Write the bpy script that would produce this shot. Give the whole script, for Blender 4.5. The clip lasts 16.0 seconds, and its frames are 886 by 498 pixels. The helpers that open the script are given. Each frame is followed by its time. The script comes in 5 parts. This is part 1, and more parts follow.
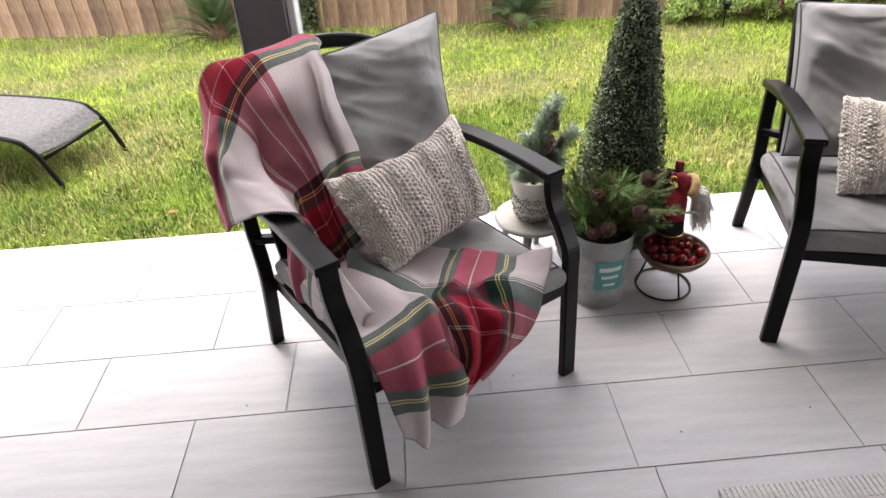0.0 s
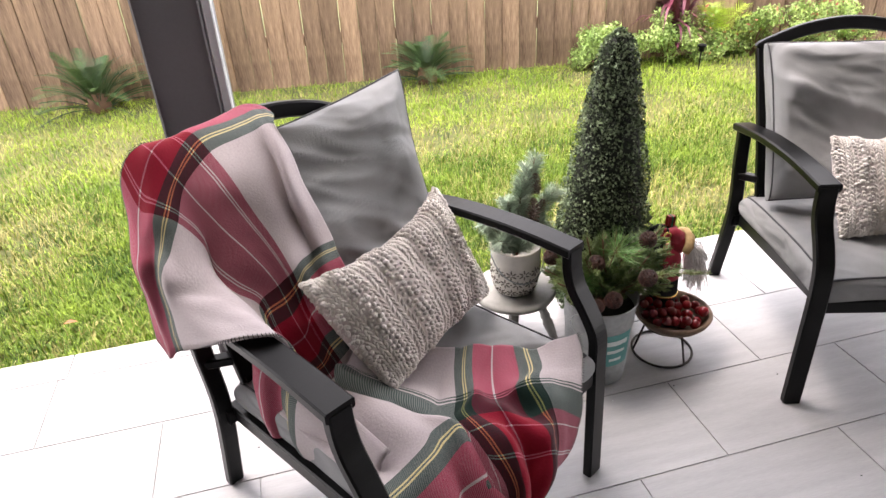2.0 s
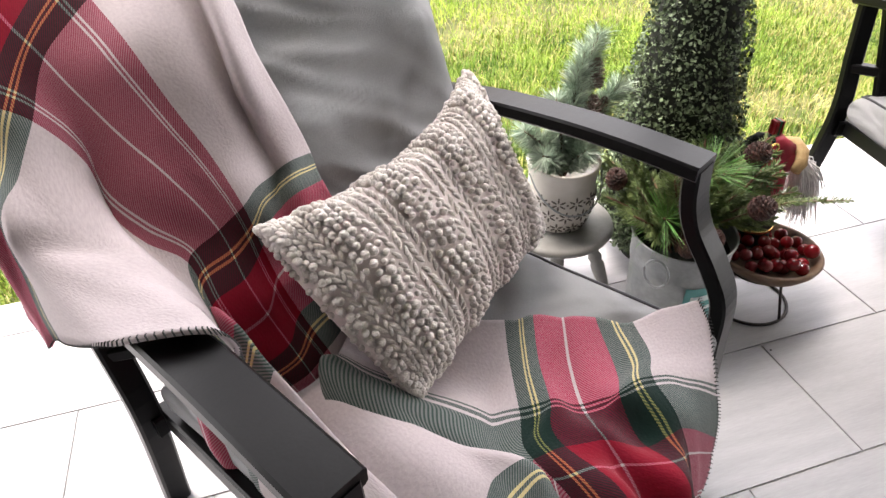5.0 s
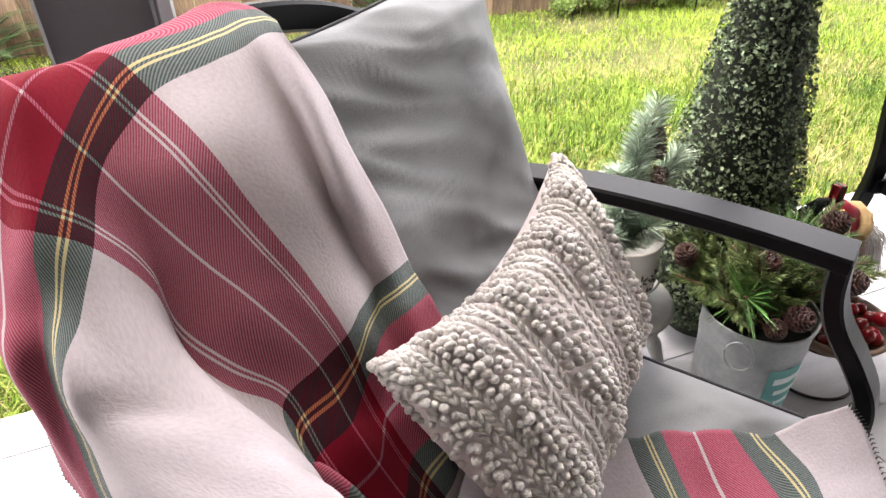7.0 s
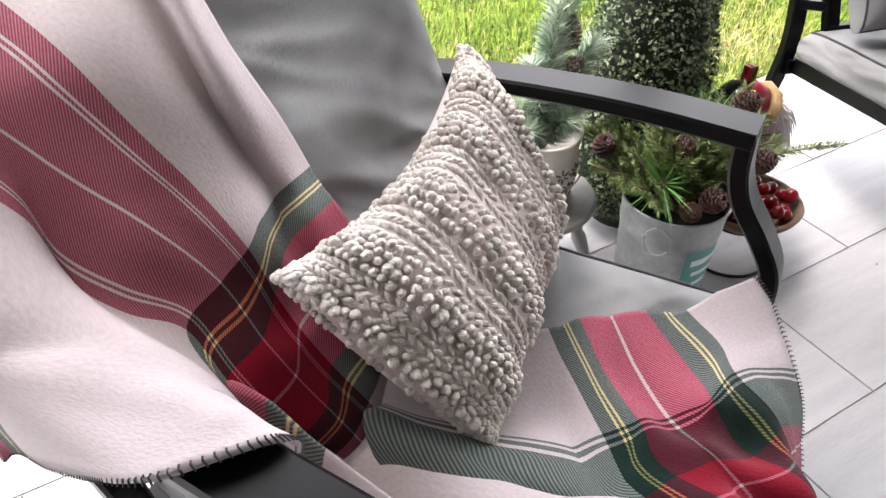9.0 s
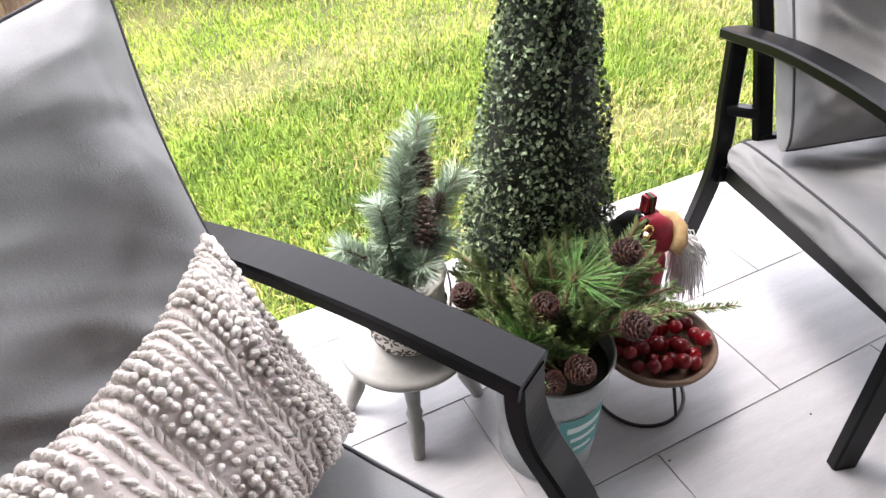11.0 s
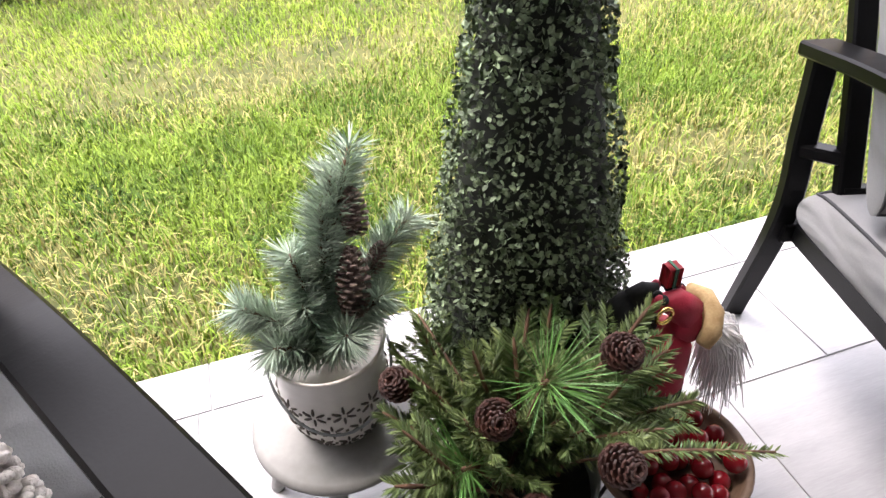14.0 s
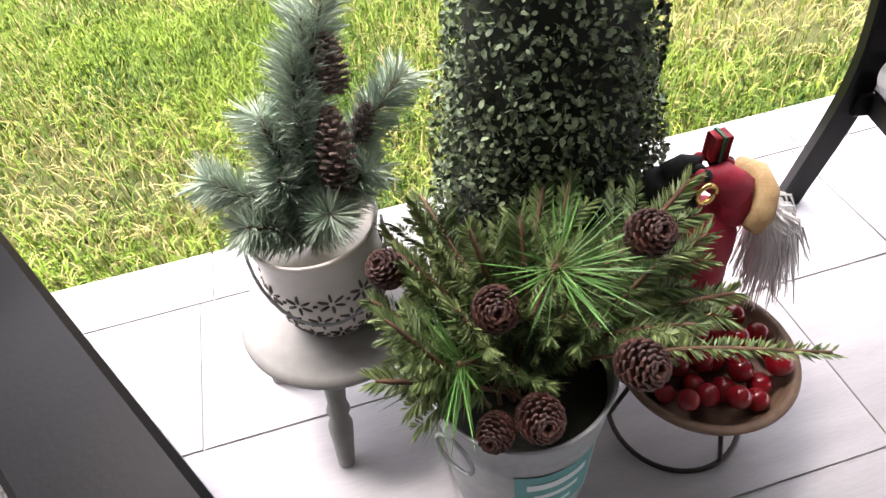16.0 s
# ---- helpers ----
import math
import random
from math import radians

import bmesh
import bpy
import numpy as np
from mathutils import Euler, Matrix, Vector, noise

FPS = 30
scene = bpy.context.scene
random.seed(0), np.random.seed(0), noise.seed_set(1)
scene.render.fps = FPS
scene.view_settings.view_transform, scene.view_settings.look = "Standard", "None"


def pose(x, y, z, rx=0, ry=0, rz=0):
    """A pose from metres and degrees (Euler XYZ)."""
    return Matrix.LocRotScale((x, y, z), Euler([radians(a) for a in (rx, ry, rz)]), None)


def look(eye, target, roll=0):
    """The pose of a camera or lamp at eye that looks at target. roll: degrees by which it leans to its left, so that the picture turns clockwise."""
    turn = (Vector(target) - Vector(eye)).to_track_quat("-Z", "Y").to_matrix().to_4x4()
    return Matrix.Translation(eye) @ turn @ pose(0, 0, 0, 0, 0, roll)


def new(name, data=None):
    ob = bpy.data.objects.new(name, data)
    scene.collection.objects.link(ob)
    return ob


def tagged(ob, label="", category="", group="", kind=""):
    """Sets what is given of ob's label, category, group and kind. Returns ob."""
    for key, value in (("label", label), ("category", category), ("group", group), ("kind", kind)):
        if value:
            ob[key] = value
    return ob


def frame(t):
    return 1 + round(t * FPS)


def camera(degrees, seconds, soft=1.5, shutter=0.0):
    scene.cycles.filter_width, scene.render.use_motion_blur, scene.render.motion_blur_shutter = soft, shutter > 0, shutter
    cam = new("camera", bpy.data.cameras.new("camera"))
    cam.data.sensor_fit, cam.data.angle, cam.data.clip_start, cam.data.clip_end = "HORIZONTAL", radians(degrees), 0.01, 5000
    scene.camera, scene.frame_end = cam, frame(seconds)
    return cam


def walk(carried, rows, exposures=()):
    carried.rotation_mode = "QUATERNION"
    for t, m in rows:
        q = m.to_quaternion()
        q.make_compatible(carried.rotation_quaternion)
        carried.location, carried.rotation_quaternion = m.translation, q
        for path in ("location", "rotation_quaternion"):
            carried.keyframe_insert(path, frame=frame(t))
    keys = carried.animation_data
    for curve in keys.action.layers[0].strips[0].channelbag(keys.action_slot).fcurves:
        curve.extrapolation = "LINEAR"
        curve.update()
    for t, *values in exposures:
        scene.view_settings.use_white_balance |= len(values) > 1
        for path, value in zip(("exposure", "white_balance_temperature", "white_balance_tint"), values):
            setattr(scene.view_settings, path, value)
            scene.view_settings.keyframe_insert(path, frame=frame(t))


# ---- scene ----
cam = camera(68.8, 16.0)
PATH = [
    (0, (-0.014, 0.080, 1.477), (0.058, 1.724, 0.341), -3.2),
    (0.5, (-0.049, 0.145, 1.476), (0.195, 1.784, 0.357), -2.1),
    (1, (-0.001, 0.176, 1.493), (0.277, 1.877, 0.477), -3.8),
    (1.5, (-0.147, 0.341, 1.458), (0.219, 2.026, 0.445), -3.5),
    (2, (-0.228, 0.436, 1.412), (0.181, 2.106, 0.391), -2.8),
    (2.5, (-0.202, 0.531, 1.352), (0.210, 2.181, 0.298), -3.3),
    (3, (-0.197, 0.721, 1.193), (0.234, 2.347, 0.112), -3.0),
    (3.2, (-0.200, 0.745, 1.187), (0.194, 2.363, 0.081), -3.4),
    (5.3, (-0.219, 0.985, 1.120), (0.256, 2.477, -0.125), -1.0),
    (5.5, (-0.252, 1.020, 1.120), (0.292, 2.477, -0.138), -0.0),
    (6, (-0.313, 1.093, 1.100), (0.362, 2.476, -0.177), 2.0),
    (6.5, (-0.338, 1.139, 1.090), (0.323, 2.588, -0.121), 1.3),
    (7, (-0.354, 1.149, 1.118), (0.242, 2.704, 0.010), -1.5),
    (7.5, (-0.368, 1.156, 1.117), (0.225, 2.695, -0.014), -2.5),
    (8, (-0.356, 1.153, 1.096), (0.234, 2.620, -0.128), -2.9),
    (8.5, (-0.340, 1.147, 1.084), (0.270, 2.536, -0.219), -2.8),
    (9, (-0.316, 1.145, 1.090), (0.372, 2.477, -0.233), -2.1),
    (9.5, (-0.264, 1.167, 1.096), (0.489, 2.424, -0.265), -1.3),
    (10, (-0.164, 1.191, 1.124), (0.615, 2.534, -0.136), -1.5),
    (10.2, (-0.079, 1.189, 1.147), (0.622, 2.595, -0.090), -3.3),
    (12.3, (0.179, 1.338, 1.158), (0.782, 2.720, -0.156), -2.9),
    (12.5, (0.179, 1.343, 1.135), (0.825, 2.742, -0.140), -2.7),
    (13, (0.250, 1.423, 1.041), (0.902, 2.821, -0.232), -3.6),
    (13.5, (0.336, 1.437, 1.034), (0.879, 2.880, -0.240), -3.6),
    (14, (0.395, 1.437, 1.037), (0.838, 2.922, -0.227), -3.1),
    (14.5, (0.411, 1.417, 1.054), (0.797, 2.941, -0.182), -5.6),
    (15, (0.407, 1.447, 1.028), (0.837, 2.885, -0.293), -4.8),
    (15.5, (0.401, 1.488, 0.994), (0.833, 2.903, -0.352), -4.3),
    (16, (0.461, 1.486, 0.923), (0.704, 2.819, -0.548), -7.1),
]
EXPOSURES = [(0, 1.72, 6950, 16), (2, 1.86, 6950, 18), (3, 1.98, 6900, 15), (5.5, 2.14, 6950, 16), (10, 2.24, 6650, 15), (12.5, 2.08, 6550, 19), (13.5, 1.93, 6600, 19), (15, 1.88, 6650, 19), (16, 2.04, 6700, 20)]
walk(cam, [(t, look(eye, target, roll)) for t, eye, target, roll in PATH], EXPOSURES)

# ---- light: an overcast day seen from under a patio roof ----
world = bpy.data.worlds.new("sky")
scene.world = world
world.use_nodes = True
wn = world.node_tree
sky = wn.nodes.new("ShaderNodeTexSky")
sky.sky_type = "NISHITA"
sky.sun_disc = False
sky.sun_elevation, sky.sun_rotation = radians(70), radians(312)
sky.air_density, sky.dust_density, sky.ozone_density = 1.0, 4.0, 1.0
soft_sky = wn.nodes.new("ShaderNodeMixRGB")
soft_sky.inputs["Fac"].default_value = 0.75
soft_sky.inputs["Color2"].default_value = (13.0, 13.4, 14.0, 1)
wn.links.new(sky.outputs["Color"], soft_sky.inputs["Color1"])
wn.links.new(soft_sky.outputs["Color"], wn.nodes["Background"].inputs["Color"])
wn.nodes["Background"].inputs["Strength"].default_value = 0.15

sun_data = bpy.data.lights.new("sun", "SUN")
sun_data.energy, sun_data.angle, sun_data.color = 1.35, radians(20), (1.0, 0.96, 0.9)
sun = new("sun", sun_data)
sun.matrix_world = look((-1.7, 4.5, 8.0), (0.5, 2.5, 0))


# ---- materials ----
def mat(name, a, b, scale=8.0, rough=0.6, bump=0.1, fine=60.0, metal=0.0, island=0.0, spec=0.5, stretch=(1, 1, 1), object_random=0.0):
    """Two colours mixed by broad and fine noise, with relief; island and object_random vary the brightness piece by piece."""
    m = bpy.data.materials.new(name)
    m.use_nodes = True
    n, l = m.node_tree.nodes, m.node_tree.links
    s = n["Principled BSDF"]
    co = n.new("ShaderNodeTexCoord")
    mp = n.new("ShaderNodeMapping")
    mp.inputs["Scale"].default_value = stretch
    l.new(co.outputs["Object"], mp.inputs["Vector"])
    big, small = n.new("ShaderNodeTexNoise"), n.new("ShaderNodeTexNoise")
    big.inputs["Scale"].default_value, small.inputs["Scale"].default_value = scale, fine
    big.inputs["Detail"].default_value, small.inputs["Detail"].default_value = 5.0, 3.0
    for t in (big, small):
        l.new(mp.outputs["Vector"], t.inputs["Vector"])
    add = n.new("ShaderNodeMath")
    add.operation = "MULTIPLY_ADD"
    l.new(small.outputs["Fac"], add.inputs[0])
    add.inputs[1].default_value = 0.5
    l.new(big.outputs["Fac"], add.inputs[2])
    ramp = n.new("ShaderNodeMapRange")
    ramp.inputs["From Min"].default_value, ramp.inputs["From Max"].default_value = 0.5, 1.0
    l.new(add.outputs[0], ramp.inputs["Value"])
    mix = n.new("ShaderNodeMixRGB")
    mix.inputs["Color1"].default_value, mix.inputs["Color2"].default_value = (*a, 1), (*b, 1)
    l.new(ramp.outputs["Result"], mix.inputs["Fac"])
    out = mix.outputs["Color"]
    for amount, node, socket in ((island, "ShaderNodeNewGeometry", "Random Per Island"), (object_random, "ShaderNodeObjectInfo", "Random")):
        if amount:
            g, v, h = n.new(node), n.new("ShaderNodeMapRange"), n.new("ShaderNodeHueSaturation")
            v.inputs["To Min"].default_value, v.inputs["To Max"].default_value = 1 - amount, 1 + amount
            l.new(g.outputs[socket], v.inputs["Value"])
            l.new(v.outputs["Result"], h.inputs["Value"])
            l.new(out, h.inputs["Color"])
            out = h.outputs["Color"]
    l.new(out, s.inputs["Base Color"])
    s.inputs["Roughness"].default_value, s.inputs["Metallic"].default_value = rough, metal
    s.inputs["Specular IOR Level"].default_value = spec
    if bump:
        bp = n.new("ShaderNodeBump")
        bp.inputs["Strength"].default_value, bp.inputs["Distance"].default_value = bump, 0.004
        l.new(add.outputs[0], bp.inputs["Height"])
        l.new(bp.outputs["Normal"], s.inputs["Normal"])
    return m


def rumpled(m, scale, depth, stretch):
    """Adds soft wrinkles, wider than the weave, over the material's fine relief."""
    n, l = m.node_tree.nodes, m.node_tree.links
    s = n["Principled BSDF"]
    co, mp, ns, bp = n.new("ShaderNodeTexCoord"), n.new("ShaderNodeMapping"), n.new("ShaderNodeTexNoise"), n.new("ShaderNodeBump")
    mp.inputs["Scale"].default_value, mp.inputs["Rotation"].default_value = stretch, (0.2, 0.35, 0.5)
    ns.inputs["Scale"].default_value, ns.inputs["Detail"].default_value, ns.inputs["Roughness"].default_value = scale, 1.5, 0.4
    ns.inputs["Distortion"].default_value = 0.9
    bp.inputs["Strength"].default_value, bp.inputs["Distance"].default_value = 1.0, depth
    l.new(co.outputs["Object"], mp.inputs["Vector"])
    l.new(mp.outputs["Vector"], ns.inputs["Vector"])
    l.new(ns.outputs["Fac"], bp.inputs["Height"])
    l.new(s.inputs["Normal"].links[0].from_socket, bp.inputs["Normal"])
    l.new(bp.outputs["Normal"], s.inputs["Normal"])
    return m


TILE = mat("porcelain_tile", (0.34, 0.335, 0.344), (0.44, 0.435, 0.445), 3.0, 0.42, 0.05, 40, stretch=(1.0, 9.0, 1), object_random=0.05)
GROUT = mat("grey_grout", (0.39, 0.39, 0.39), (0.48, 0.48, 0.47), 20, 0.9, 0.2, 200)
SOIL = mat("lawn_soil", (0.04, 0.055, 0.014), (0.15, 0.145, 0.045), 3, 0.95, 0.5, 40)
BLADE = mat("grass_blade", (0.10, 0.22, 0.010), (0.42, 0.53, 0.075), 2.0, 0.6, 0, 9, island=0.4, spec=0.25)
# greener edge grass; its darker tone also carries the patio roof's shade
EDGE_BLADE = mat("edge_grass_blade", (0.030, 0.085, 0.008), (0.24, 0.35, 0.045), 2.6, 0.6, 0, 11, island=0.45, spec=0.25)
STRAW = mat("dry_grass", (0.32, 0.28, 0.09), (0.50, 0.45, 0.17), 5, 0.7, 0, 30, island=0.25)
FENCE = mat("fence_board", (0.085, 0.046, 0.030), (0.47, 0.31, 0.205), 3.0, 0.85, 0.5, 26, stretch=(6, 6, 0.55), object_random=0.34)
POST = mat("post_paint", (0.105, 0.098, 0.105), (0.12, 0.112, 0.12), 6, 0.7, 0.1, 120)
# white for the posts' painted-in lit sides, and for grit
WHITE = mat("lit_side_and_grit_white", (0.60, 0.61, 0.63), (0.66, 0.67, 0.69), 5, 0.6, 0.1, 90)
CEILING = mat("patio_roof_paint", (0.20, 0.19, 0.18), (0.26, 0.25, 0.24), 5, 0.8, 0.1, 60)
WALL = mat("house_wall", (0.16, 0.15, 0.145), (0.22, 0.21, 0.20), 4, 0.85, 0.3, 60)
IRON = mat("black_powder_coat", (0.002, 0.002, 0.0023), (0.0045, 0.0045, 0.005), 12, 0.33, 0.05, 300, spec=0.14)
FABRIC = mat("grey_outdoor_fabric", (0.20, 0.20, 0.205), (0.25, 0.25, 0.255), 5, 0.8, 0.25, 420)
rumpled(FABRIC, 5.0, 0.055, (0.8, 1.0, 2.0))
PIPING = mat("dark_piping", (0.035, 0.035, 0.04), (0.055, 0.055, 0.06), 30, 0.8, 0.2, 400)
YARN = mat("cream_yarn", (0.50, 0.455, 0.42), (0.76, 0.71, 0.67), 30, 0.95, 0.9, 420, island=0.10)
YARN_PINK = mat("pale_pink_cloth", (0.60, 0.52, 0.50), (0.70, 0.62, 0.60), 14, 0.9, 0.3, 300)
STITCH = mat("charcoal_whip_stitch", (0.02, 0.022, 0.022), (0.045, 0.05, 0.048), 60, 0.9, 0.2, 500)
# leaf tones reach near black, so lit and shaded foliage is in the colour
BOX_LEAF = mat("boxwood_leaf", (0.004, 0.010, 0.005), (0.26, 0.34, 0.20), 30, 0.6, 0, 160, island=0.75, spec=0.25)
# near black; inside the topiary it paints the shade between leaves
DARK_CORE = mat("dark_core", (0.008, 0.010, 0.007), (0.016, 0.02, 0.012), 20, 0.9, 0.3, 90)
FROST = mat("frosted_needle", (0.20, 0.30, 0.21), (0.62, 0.70, 0.58), 12, 0.7, 0, 60, island=0.35)
FIR = mat("fir_needle", (0.05, 0.10, 0.026), (0.24, 0.30, 0.11), 14, 0.5, 0, 60, island=0.4)
PINE = mat("long_pine_needle", (0.045, 0.155, 0.028), (0.16, 0.35, 0.08), 14, 0.45, 0, 60, island=0.35)
TWIG = mat("brown_twig", (0.07, 0.035, 0.02), (0.17, 0.09, 0.05), 30, 0.8, 0.3, 90)
CONE = mat("pine_cone_scale", (0.028, 0.010, 0.007), (0.098, 0.036, 0.025), 40, 0.6, 0.2, 120, island=0.35)
CONE_GREY = mat("frosted_cone_scale", (0.11, 0.075, 0.06), (0.28, 0.20, 0.17), 40, 0.7, 0.2, 120, island=0.35)
ZINC = mat("galvanised_zinc", (0.22, 0.235, 0.235), (0.37, 0.385, 0.385), 14, 0.5, 0.12, 70, metal=0.45)
TEAL = mat("teal_label", (0.07, 0.25, 0.24), (0.10, 0.31, 0.29), 20, 0.6, 0.05, 90)
PALE = mat("pale_print", (0.55, 0.62, 0.60), (0.62, 0.68, 0.66), 20, 0.6, 0, 90)
CERAMIC = mat("cream_ceramic", (0.61, 0.57, 0.51), (0.71, 0.67, 0.61), 8, 0.38, 0.06, 60)
HOLE = mat("pot_inside", (0.10, 0.085, 0.07), (0.15, 0.13, 0.11), 20, 0.9, 0.1, 80)
STOOL = mat("white_stool_paint", (0.22, 0.215, 0.20), (0.32, 0.31, 0.29), 7, 0.6, 0.15, 60)
WIRE = mat("dark_iron_wire", (0.018, 0.016, 0.015), (0.04, 0.035, 0.03), 30, 0.5, 0.1, 200, metal=0.6)
BOWL = mat("brown_wooden_bowl", (0.085, 0.050, 0.030), (0.20, 0.125, 0.080), 10, 0.6, 0.2, 70, stretch=(1, 1, 4))
BERRY = mat("red_bauble", (0.13, 0.004, 0.008), (0.22, 0.008, 0.012), 10, 0.16, 0, 60, object_random=0.3)
COAT = mat("red_coat_cloth", (0.30, 0.012, 0.03), (0.42, 0.02, 0.05), 30, 0.6, 0.2, 300)
FUR = mat("tan_fur", (0.42, 0.27, 0.12), (0.60, 0.43, 0.22), 60, 0.95, 0.5, 300)
BEARD = mat("white_fibre", (0.82, 0.80, 0.79), (0.92, 0.90, 0.89), 40, 0.8, 0, 200, island=0.1)
SACK = mat("black_cloth", (0.008, 0.009, 0.010), (0.02, 0.02, 0.022), 30, 0.9, 0.3, 300)
GOLD = mat("brass", (0.65, 0.42, 0.13), (0.75, 0.5, 0.18), 30, 0.25, 0, 200, metal=1.0)
GIFT = mat("red_foil", (0.30, 0.012, 0.02), (0.38, 0.02, 0.03), 20, 0.35, 0, 90)
GREEN_RIBBON = mat("green_ribbon", (0.02, 0.16, 0.09), (0.03, 0.2, 0.11), 20, 0.4, 0, 90)
CYCAD = mat("cycad_leaf", (0.014, 0.042, 0.011), (0.085, 0.155, 0.045), 6, 0.5, 0, 40, island=0.3)
SHRUB = mat("shrub_leaf", (0.18, 0.31, 0.06), (0.56, 0.69, 0.25), 5, 0.6, 0, 40, island=0.4)
LIME = mat("lime_palm_leaf", (0.34, 0.50, 0.04), (0.55, 0.66, 0.10), 5, 0.5, 0, 40, island=0.2)
BLOSSOM = mat("coral_blossom", (0.45, 0.10, 0.07), (0.62, 0.22, 0.16), 8, 0.6, 0, 40, island=0.3)
PURPLE = mat("purple_leaf", (0.10, 0.02, 0.035), (0.22, 0.05, 0.08), 8, 0.5, 0, 40, island=0.35)
CYPRESS = mat("cypress_leaf", (0.03, 0.05, 0.02), (0.09, 0.12, 0.045), 8, 0.7, 0, 40, island=0.4)
WICKER = mat("grey_wicker", (0.05, 0.05, 0.055), (0.13, 0.125, 0.13), 60, 0.7, 0.4, 220)
BAMBOO = mat("wooden_stake", (0.30, 0.21, 0.11), (0.42, 0.31, 0.18), 20, 0.8, 0.2, 80)
RUG = mat("woven_rug", (0.42, 0.41, 0.40), (0.55, 0.54, 0.53), 30, 0.95, 0.6, 160, stretch=(1, 8, 1))
FALLEN = mat("fallen_leaf", (0.28, 0.10, 0.04), (0.42, 0.18, 0.08), 20, 0.8, 0.1, 90)


def plaid():
    """Tartan: two families of stripes along the cloth's own length (u) and width (v), mixed as a twill does."""
    m = bpy.data.materials.new("tartan_fleece")
    m.use_nodes = True
    n, l = m.node_tree.nodes, m.node_tree.links
    s = n["Principled BSDF"]
    uv = n.new("ShaderNodeUVMap")
    sep = n.new("ShaderNodeSeparateXYZ")
    l.new(uv.outputs["UV"], sep.inputs["Vector"])
    white, green, red, wine, yellow = (0.51, 0.455, 0.46, 1), (0.006, 0.026, 0.020, 1), (0.30, 0.002, 0.026, 1), (0.19, 0.003, 0.020, 1), (0.62, 0.52, 0.16, 1)

    def bands(socket, period, stops):
        w = n.new("ShaderNodeMath")
        w.operation = "FRACT"
        d = n.new("ShaderNodeMath")
        d.operation = "DIVIDE"
        l.new(socket, d.inputs[0])
        d.inputs[1].default_value = period
        l.new(d.outputs[0], w.inputs[0])
        r = n.new("ShaderNodeValToRGB")
        r.color_ramp.interpolation = "CONSTANT"
        e = r.color_ramp.elements
        while len(e) > 1:
            e.remove(e[0])
        e[0].position, e[0].color = 0.0, stops[0][1]
        for at, col in stops[1:]:
            e.new(at / period).color = col
        l.new(w.outputs[0], r.inputs["Fac"])
        return r.outputs["Color"]

    def thin(colour, socket, period, at, half, paint):
        """A thin stripe over the broad ones."""
        md = n.new("ShaderNodeMath")
        md.operation = "FLOORED_MODULO"
        l.new(socket, md.inputs[0])
        md.inputs[1].default_value = period
        cp = n.new("ShaderNodeMath")
        cp.operation = "COMPARE"
        l.new(md.outputs[0], cp.inputs[0])
        cp.inputs[1].default_value, cp.inputs[2].default_value = at, half
        mx = n.new("ShaderNodeMixRGB")
        l.new(cp.outputs[0], mx.inputs["Fac"])
        l.new(colour, mx.inputs["Color1"])
        mx.inputs["Color2"].default_value = paint
        return mx.outputs["Color"]

    along = bands(sep.outputs["X"], 0.54, [(0.0, white), (0.113, green), (0.172, red), (0.285, green), (0.343, white)])
    for at, half, paint in ((0.1395, 0.0017, yellow), (0.1465, 0.0017, yellow), (0.2285, 0.0022, white), (0.3105, 0.0017, yellow), (0.3175, 0.0017, yellow)):
        along = thin(along, sep.outputs["X"], 0.54, at, half, paint)
    across = bands(sep.outputs["Y"], 1.2, [(0.0, white), (0.17, wine), (0.34, white), (0.592, green), (0.664, wine), (0.90, white)])
    for at, half in ((0.1905, 0.0014), (0.1965, 0.0014), (0.255, 0.0016), (0.3135, 0.0014), (0.3195, 0.0014), (0.600, 0.0015), (0.607, 0.0015), (0.70, 0.0016), (0.762, 0.0015), (0.768, 0.0015)):
        across = thin(across, sep.outputs["Y"], 1.2, at, half, white)
    twill = n.new("ShaderNodeTexWave")
    twill.wave_type, twill.bands_direction = "BANDS", "DIAGONAL"
    twill.inputs["Scale"].default_value = 150.0
    l.new(uv.outputs["UV"], twill.inputs["Vector"])
    fac = n.new("ShaderNodeMapRange")
    fac.inputs["From Min"].default_value, fac.inputs["From Max"].default_value = 0.35, 0.65
    fac.inputs["To Min"].default_value, fac.inputs["To Max"].default_value = 0.12, 0.88
    l.new(twill.outputs["Fac"], fac.inputs["Value"])
    # where two yarns cross they blend as dyed fibres do: the root of their product, with the twill showing one then the other
    roots = []
    for yarn in (along, across):
        g_ = n.new("ShaderNodeGamma")
        g_.inputs["Gamma"].default_value = 0.66
        l.new(yarn, g_.inputs["Color"])
        roots.append(g_.outputs["Color"])
    both = n.new("ShaderNodeMixRGB")
    both.blend_type = "MULTIPLY"
    both.inputs["Fac"].default_value = 1.0
    l.new(roots[0], both.inputs["Color1"])
    l.new(roots[1], both.inputs["Color2"])
    weave = n.new("ShaderNodeMixRGB")
    l.new(fac.outputs["Result"], weave.inputs["Fac"])
    l.new(along, weave.inputs["Color1"])
    l.new(across, weave.inputs["Color2"])
    mix = n.new("ShaderNodeMixRGB")
    mix.inputs["Fac"].default_value = 0.30
    l.new(both.outputs["Color"], mix.inputs["Color1"])
    l.new(weave.outputs["Color"], mix.inputs["Color2"])
    fuzz = n.new("ShaderNodeTexNoise")
    fuzz.inputs["Scale"].default_value, fuzz.inputs["Detail"].default_value = 210.0, 5.0
    pill = n.new("ShaderNodeMapRange")
    pill.inputs["To Min"].default_value, pill.inputs["To Max"].default_value = 0.82, 1.15
